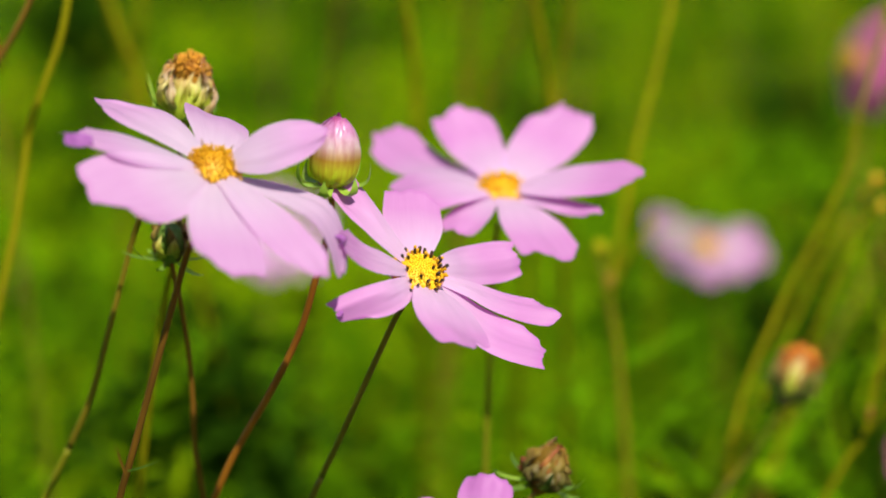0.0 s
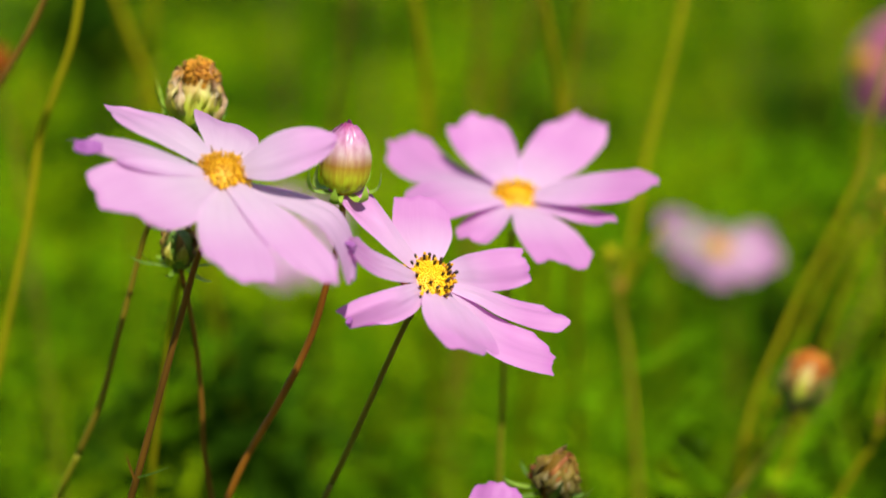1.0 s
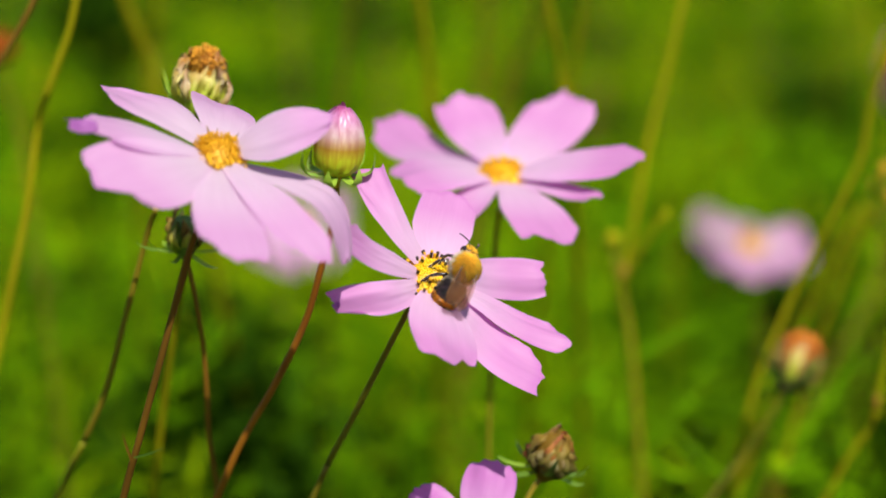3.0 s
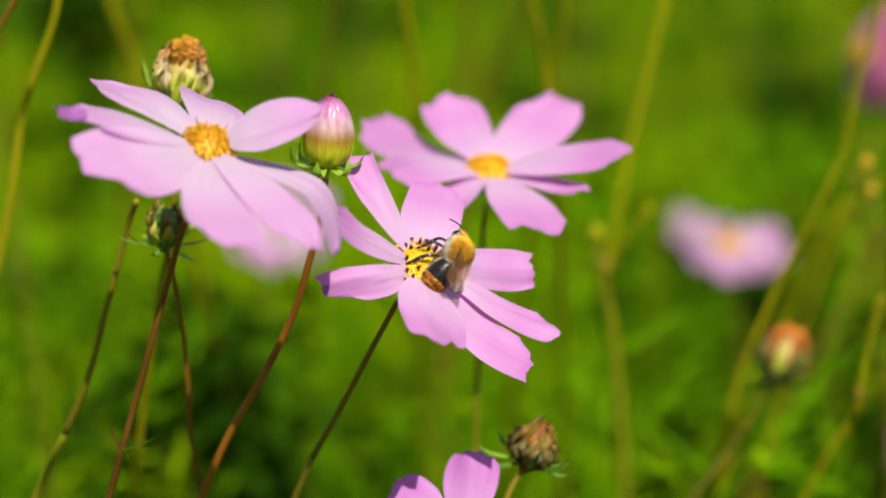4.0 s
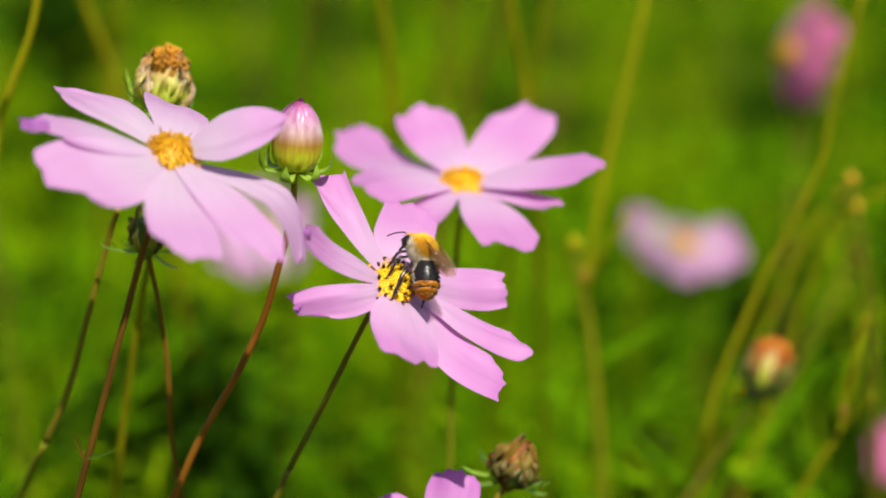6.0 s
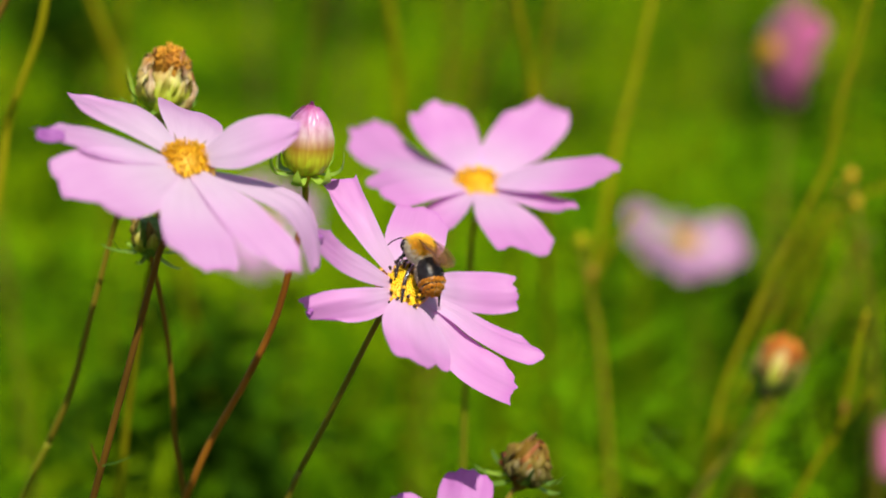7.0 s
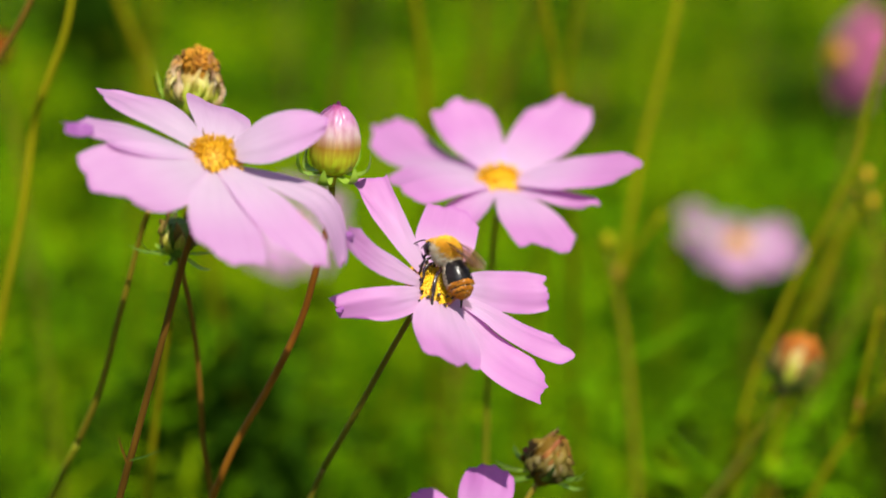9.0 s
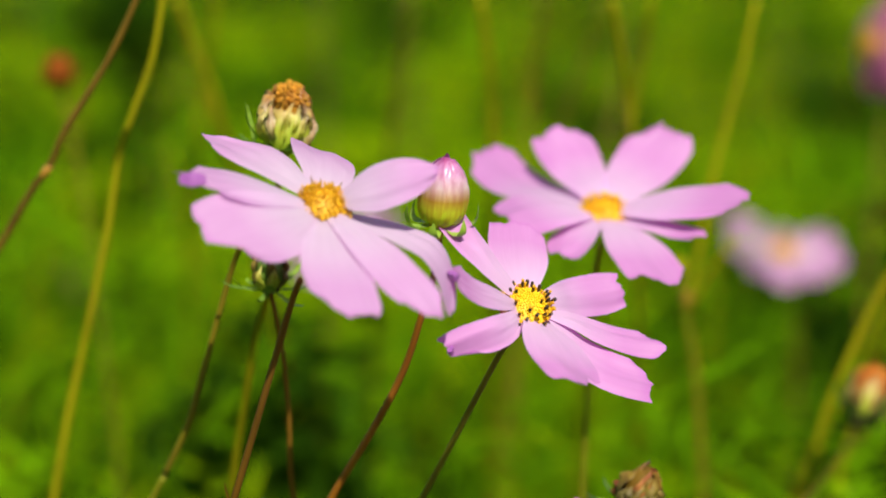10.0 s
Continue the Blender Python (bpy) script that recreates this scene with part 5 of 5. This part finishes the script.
    wings = []
    for s in (-1, 1):
        fore = part("fore_wing", wing_mesh(0.0118, 0.0054, s), WING, b)
        bm = bmesh.new()
        for k, (x1, y1) in enumerate(((0.0116, -0.0003), (0.0110, -0.0014), (0.0095, -0.0028))):
            tube(bm, spline([(0, 0, 0.0001), (s * x1 * 0.5, y1 * 0.2 + 0.0004, 0.0005), (s * x1, y1, 0.0002)], 4), 0.00006, 5)
        part("vein", bm, CHITIN, fore, "dark wing veins")
        hind = part("hind_wing", wing_mesh(0.0088, 0.0034, s), WING, b)
        wings.append((s, fore, hind))
    return b, wings


bumblebee, bee_wings = bee()


# ---- what moves ----
A_SWAY = [(0, 0.0, -0.0), (0.5, -0.2, 0.2), (1, -0.1, 0.2), (1.5, 0.9, -0.5), (2, 1.2, -0.6), (2.2, 1.5, -0.6), (3.3, 0.4, 0.3), (3.5, 1.1, 0.2), (4, 1.4, 0.2), (4.5, -0.2, 0.5), (5, -0.1, -0.3), (5.5, 0.0, 0.4), (5.7, -0.9, 0.7), (6.8, -2.1, 0.9), (7, -0.9, -0.4), (7.5, -1.4, 0.7), (8, -0.2, -0.2), (8.5, 0.0, 0.1), (9, 0.4, 0.3), (9.5, 0.9, 0.2), (10, 0.8, -0.8)]
BUD_SWAY = [(0, 0.0, -0.0), (0.5, -0.2, 0.4), (1, 0.2, 0.2), (1.5, 0.6, -0.6), (2, 1.2, -0.9), (2.2, 1.5, -1.5), (3.3, -0.2, 0.4), (3.5, 0.9, 0.8), (4, 1.0, -0.1), (4.5, -0.5, 0.3), (5, 0.5, 0.4), (5.5, 0.1, 0.7), (5.7, -0.4, 1.3), (6.8, -1.6, 1.7), (7, -1.0, 1.2), (7.5, -1.6, 1.7), (8, -0.1, 1.0), (8.5, -0.3, 0.5), (9, -0.1, 0.7), (9.5, 0.1, 0.3), (10, 1.4, -2.1)]
H1_SWAY = [(0, 0.0, -0.0), (0.5, 0.3, -0.1), (1, -0.3, 0.2), (1.5, -1.4, 0.7), (2, -0.2, 0.5), (2.2, 0.5, -0.1), (3.3, 2.5, -1.3), (3.5, 2.0, -0.3), (4, 1.1, -1.4), (4.5, 2.1, -1.8), (5, 0.3, 0.2), (5.5, 2.4, -1.3), (5.7, 2.7, -0.2), (6.8, 1.4, -0.4), (7, 0.4, 0.1), (7.5, 0.7, -0.5), (8, -0.2, 0.5), (8.5, 0.6, -0.6), (9, 1.5, -1.0), (9.5, 0.6, -0.5), (10, 0.4, -0.4)]
B_SWAY = [(0, 0.0, -0.0), (0.5, -0.0, -0.4), (1, 1.4, -0.4), (1.5, 2.1, -0.0), (2, 1.3, -0.0), (2.2, 0.1, 1.2), (3.3, -2.5, 1.1), (3.5, -2.8, -0.2), (4, -1.3, 0.1), (4.5, -1.5, 1.4), (5, 0.6, -0.4), (5.5, -3.3, 0.6), (5.7, -3.1, 0.1), (6.8, -0.7, -0.8), (7, -0.9, -0.5), (7.5, -0.5, -1.1), (8, -0.9, -0.9), (8.5, -0.3, 0.1), (9, -1.6, -0.1), (9.5, -2.3, -0.1), (10, 3.1, 1.4)]
H3_SWAY = [(0, 0.0, -0.0), (0.5, -0.0, -0.1), (1, -0.1, -0.3), (1.5, -0.0, 0.1), (2, -1.0, 0.7), (2.2, -1.2, 0.9), (3.3, -0.2, 0.2), (3.5, -1.1, -0.3), (4, -1.1, 0.9), (4.5, -0.5, 0.4), (5, -1.2, 0.0), (5.5, -0.6, -0.1), (5.7, -0.3, -1.1), (6.8, 0.7, -1.0), (7, 0.6, -0.6), (7.5, 1.2, -0.8), (8, 0.7, -0.7), (8.5, 0.5, 0.0), (9, -0.0, 0.1), (9.5, 0.7, -0.1), (10, -1.0, 1.5)]
H2_SWAY = [(0, 0.0, -0.0), (0.5, 0.2, 0.1), (1, -0.3, -0.2), (1.5, -0.9, -0.6), (2, -1.3, -0.7), (2.2, -2.0, -0.5), (3.3, -3.6, 0.7), (3.5, -2.3, 0.4), (4, -2.3, 0.9), (4.5, -0.9, 1.0), (5, 1.6, -0.4), (5.5, -1.2, 1.2), (5.7, -0.8, 0.6), (6.8, 1.2, 0.5), (7, 0.8, 0.6), (7.5, 0.1, 0.9), (8, -0.3, 0.4), (8.5, -2.3, 0.5), (9, -2.5, 0.6), (9.5, -2.5, 0.6), (10, -3.6, -0.8)]
D_SWAY = [(0, 0.0, -0.0), (0.5, -1.0, 0.7), (1, 0.2, 2.0), (1.5, 3.4, 2.8), (2, 6.0, 1.9), (2.2, 8.9, 1.0), (3.3, 15.8, -4.0), (3.5, 13.4, -0.8), (4, 12.9, -5.2), (4.5, 3.4, -6.1), (5, -6.1, 2.0), (5.5, 7.6, -4.0), (5.7, 4.4, -0.4), (6.8, -7.5, 0.6), (7, -4.0, -0.8), (7.5, -2.5, -1.0), (8, 2.1, 0.2), (8.5, 8.6, -1.4), (9, 10.8, -1.2), (9.5, 10.9, -1.1), (10, 8.6, 2.7)]
C_SWAY = [(0, 0.0, -0.0), (0.5, -0.1, 0.0), (1, -0.1, 0.2), (1.5, -0.2, 0.4), (1.9, -0.2, 0.0), (2, 1.5, -1.2), (2.1, 2.4, -4.8), (2.2, 3.1, -6.7), (3.3, 2.2, -4.3), (3.5, 3.2, -4.8), (4, 3.2, -3.5), (4.5, 2.7, -3.8), (5, 2.5, -6.7), (5.5, 2.8, -6.1), (5.7, 1.9, -4.9), (6.8, 3.2, -7.8), (7, 2.2, -6.0), (7.5, 2.7, -5.6), (8, 3.4, -6.4), (8.5, 4.0, -6.1), (9, 4.2, -6.4), (9.1, 2.8, -6.1), (9.2, 2.2, -3.6), (9.3, 1.4, -1.6), (9.4, 0.4, 1.8), (9.5, 0.7, 2.1), (10, 1.5, -0.5)]
E_SWAY = [(0, 0.0, 0.0), (0.5, 1.4, 0.7), (1, -0.1, 2.2), (1.5, -0.9, 3.9), (2, 6.8, 2.5), (3.3, 13.5, -2.3), (3.5, 11.4, 3.7), (4, 5.9, -1.8), (4.5, -24.0, -0.6), (5, -46.1, 3.7), (5.5, -30.8, 0.7), (5.7, -27.2, 3.3), (6.8, -36.0, 4.6), (7, -41.4, 2.0), (7.5, -36.0, 4.2), (8, -27.7, 5.3), (8.5, -24.2, 1.5), (9, -17.4, -0.4), (9.5, -18.2, 0.4), (10, -29.2, 15.4)]
# weight of the bee on the flower: 0 free, 1 laden
LADEN = [(0, 0), (1.9, 0), (2.0, 0.35), (2.1, 0.9), (2.2, 1), (3.3, 1), (9.1, 1), (9.2, 0.65), (9.3, 0.3), (9.4, 0), (10, 0)]
R2_SWAY = [(0, 0.0, 0.0), (2, -0.8, 0.2), (3.5, -2.0, 0.8), (4.5, -3.5, 1.5), (5, -6.0, 6.0), (5.5, 2.5, -2.2), (5.7, 2.0, -2.0), (6.8, -2.0, -1.0), (7.5, -2.6, -1.5), (8.5, -6.5, -1.0), (10, -6.5, 0.0)]
# nodding of the heads in the gusts, in degrees
A_NOD = [(0, 0), (3.5, -0.5), (4, -2), (4.5, -3), (5, 0), (5.5, -2), (5.7, -1.5), (6.8, 0), (10, 0)]
B_NOD = [(0, 0), (2.2, 0), (3.3, -1), (3.5, -1.2), (4, -3.2), (4.5, -6.2), (5, 0), (5.5, -3.2), (5.7, -2.8), (6.8, 0), (10, 0)]
NOD = [(0, 0), (1.9, 0), (2.0, 3), (2.1, 5), (2.2, 6), (3.3, 2.5), (3.5, 2), (4, 1), (4.5, -1.5), (5, 1), (5.5, 0.6), (7, 0.3), (8, 0), (10, 0)]
BEE_ROWS = [
    (0, 0.1211, 0.5569, 0.5744, 52.5, -9.2, 9.6),
    (1.4, 0.0779, 0.5361, 0.6526, 53.2, -3.7, 11.0),
    (1.6, 0.0600, 0.5294, 0.7110, 44.0, -3.1, 16.7),
    (1.7, 0.0598, 0.5368, 0.7300, 6.0, -12.1, 108.0),
    (1.8, 0.0384, 0.5395, 0.7561, 14.9, 7.1, 40.3),
    (1.9, 0.0168, 0.5390, 0.7690, 25.3, 7.1, 50.6),
    (2, 0.0055, 0.5272, 0.7574, 70.9, -13.6, 15.1),
    (2.1, 0.0035, 0.5230, 0.7537, 69.8, 2.8, 5.5),
    (2.2, 0.0034, 0.5230, 0.7529, 72.0, 2.6, 5.5),
    (3.3, 0.0033, 0.5332, 0.7565, 68.3, 49.0, 22.4),
    (3.5, 0.0060, 0.5327, 0.7545, 62.8, 55.1, 21.5),
    (4, 0.0053, 0.5346, 0.7574, 72.2, 44.2, 33.7),
    (4.5, 0.0068, 0.5361, 0.7596, 80.1, 34.5, 47.1),
    (5, 0.0052, 0.5368, 0.7572, 50.7, 30.3, 40.6),
    (5.5, 0.0069, 0.5377, 0.7598, 51.1, 18.3, 44.4),
    (5.7, 0.0056, 0.5375, 0.7609, 47.5, 18.6, 48.6),
    (6.8, 0.0036, 0.5370, 0.7596, 29.7, 14.7, 44.3),
    (7, 0.0016, 0.5377, 0.7616, 26.6, 9.7, 39.0),
    (7.5, 0.0028, 0.5368, 0.7615, 39.8, 14.6, 35.8),
    (8, 0.0039, 0.5365, 0.7607, 30.3, 18.8, 33.7),
    (8.5, 0.0056, 0.5378, 0.7606, 32.7, 26.9, 53.2),
    (9, 0.0027, 0.5367, 0.7605, 29.1, 10.7, 52.4),
    (9.1, 0.0019, 0.5374, 0.7608, 24.9, 14.5, 50.4),
    (9.2, 0.0069, 0.5381, 0.7660, 32.9, 13.7, 51.2),
    (9.3, 0.0123, 0.5448, 0.7878, 24.5, 9.2, 9.1),
    (9.4, 0.0318, 0.5540, 0.8172, 13.6, 5.9, -3.0),
    (9.5, 0.0612, 0.5727, 0.8498, 9.7, 3.0, -1.8),
    (10, 0.2580, 0.7541, 1.0199, 10.4, 5.0, 3.9),
]


def sway(thing, rows, height):
    """A stem that leans from its foot: sideways and up or down at the head, in millimetres."""
    x, y, _ = thing.location
    walk(thing, [(t, pose(x, y, dz / 1000, 0, math.degrees(dx / 1000 / height), 0)) for t, dx, dz in rows])


def wing_pose(s, spread, beat, hind):
    """Folded over the back at 0, held straight out at 1."""
    turn = -s * (86 - 78 * spread + hind * 8 * spread)
    return pose(s * 0.0024, 0.0036 - 0.0022 * hind, 0.0036 - 0.0004 * hind, 27 * (1 - spread), 0, turn) @ pose(0, 0, 0, s * 22 * (1 - spread), s * (-4 * (1 - spread) - beat), 0)


def motions():
    for thing, rows, height in ((flower_a, A_SWAY, 0.79), (bud, BUD_SWAY, 0.78), (head_1, H1_SWAY, 0.79), (flower_b, B_SWAY, 0.76), (head_3, H3_SWAY, 0.68),
                                (head_2, H2_SWAY, 0.66), (flower_d, D_SWAY, 0.59), (flower_e, E_SWAY, 0.70), (flower_f, H3_SWAY, 0.68),
                                (head_4, H1_SWAY, 0.76), (tall_stem, H1_SWAY, 0.76)):
        sway(thing, rows, height)
    for thing in gusty:
        sway(thing, R2_SWAY, 0.66)
    for head, rows in ((head_a, A_NOD), (head_b, B_NOD)):
        here = head.matrix_basis.copy()
        walk(head, [(t, Matrix.Translation(here.translation) @ Matrix.Rotation(radians(d), 4, "X") @ here.to_3x3().to_4x4()) for t, d in rows])
    # the flower that the bee lands on: its head dips and turns, the upper stem bends with it
    rest = head_c.matrix_basis.copy()
    turn = rest.to_3x3().to_4x4()
    axis = Vector((-2.0, 7.9, -10.2))

    def between(t, rows):
        for (a, p), (b, q) in zip(rows, rows[1:]):
            if a <= t <= b:
                return p + (q - p) * (t - a) / (b - a)
        return 0.0

    walk(head_c, [(t, Matrix.Translation(rest.translation + Vector((dx / 1000, 0, dz / 1000))) @ Matrix.Rotation(radians(between(t, NOD)), 4, "X") @ Matrix.Rotation(radians(axis.length) * between(t, LADEN), 4, axis) @ turn) for t, dx, dz in C_SWAY])
    upper = [o for o in flower_c.children if o.name.startswith("stem")][0]
    low = min((v.co for v in upper.data.vertices), key=lambda c: c.z).copy()
    reach = rest.translation.z - low.z
    walk(upper, [(t, Matrix.Translation(low) @ Matrix.Rotation(dx / 1000 / reach * 1.25, 4, "Y") @ Matrix.Translation(-low)) for t, dx, dz in C_SWAY])
    walk(bumblebee, [(t, pose(*p)) for t, *p in BEE_ROWS])
    beats = [(0, 1, 0), (1.5, 1, 20), (1.6, 1, -15), (1.7, 0.8, 35), (1.8, 1, 12), (1.9, 1, -8), (2.0, 0.64, 4), (2.1, 0.5, 0), (2.2, 0.42, 0), (2.9, 0, 0), (9.1, 0, 0), (9.2, 0.95, 12), (9.3, 1, 18), (9.4, 1, 0), (9.5, 1, 20), (10, 1, -10)]
    for s, fore, hind in bee_wings:
        walk(fore, [(t, wing_pose(s, k, q, 0)) for t, k, q in beats])
        walk(hind, [(t, wing_pose(s, k, q, 1)) for t, k, q in beats])


motions()
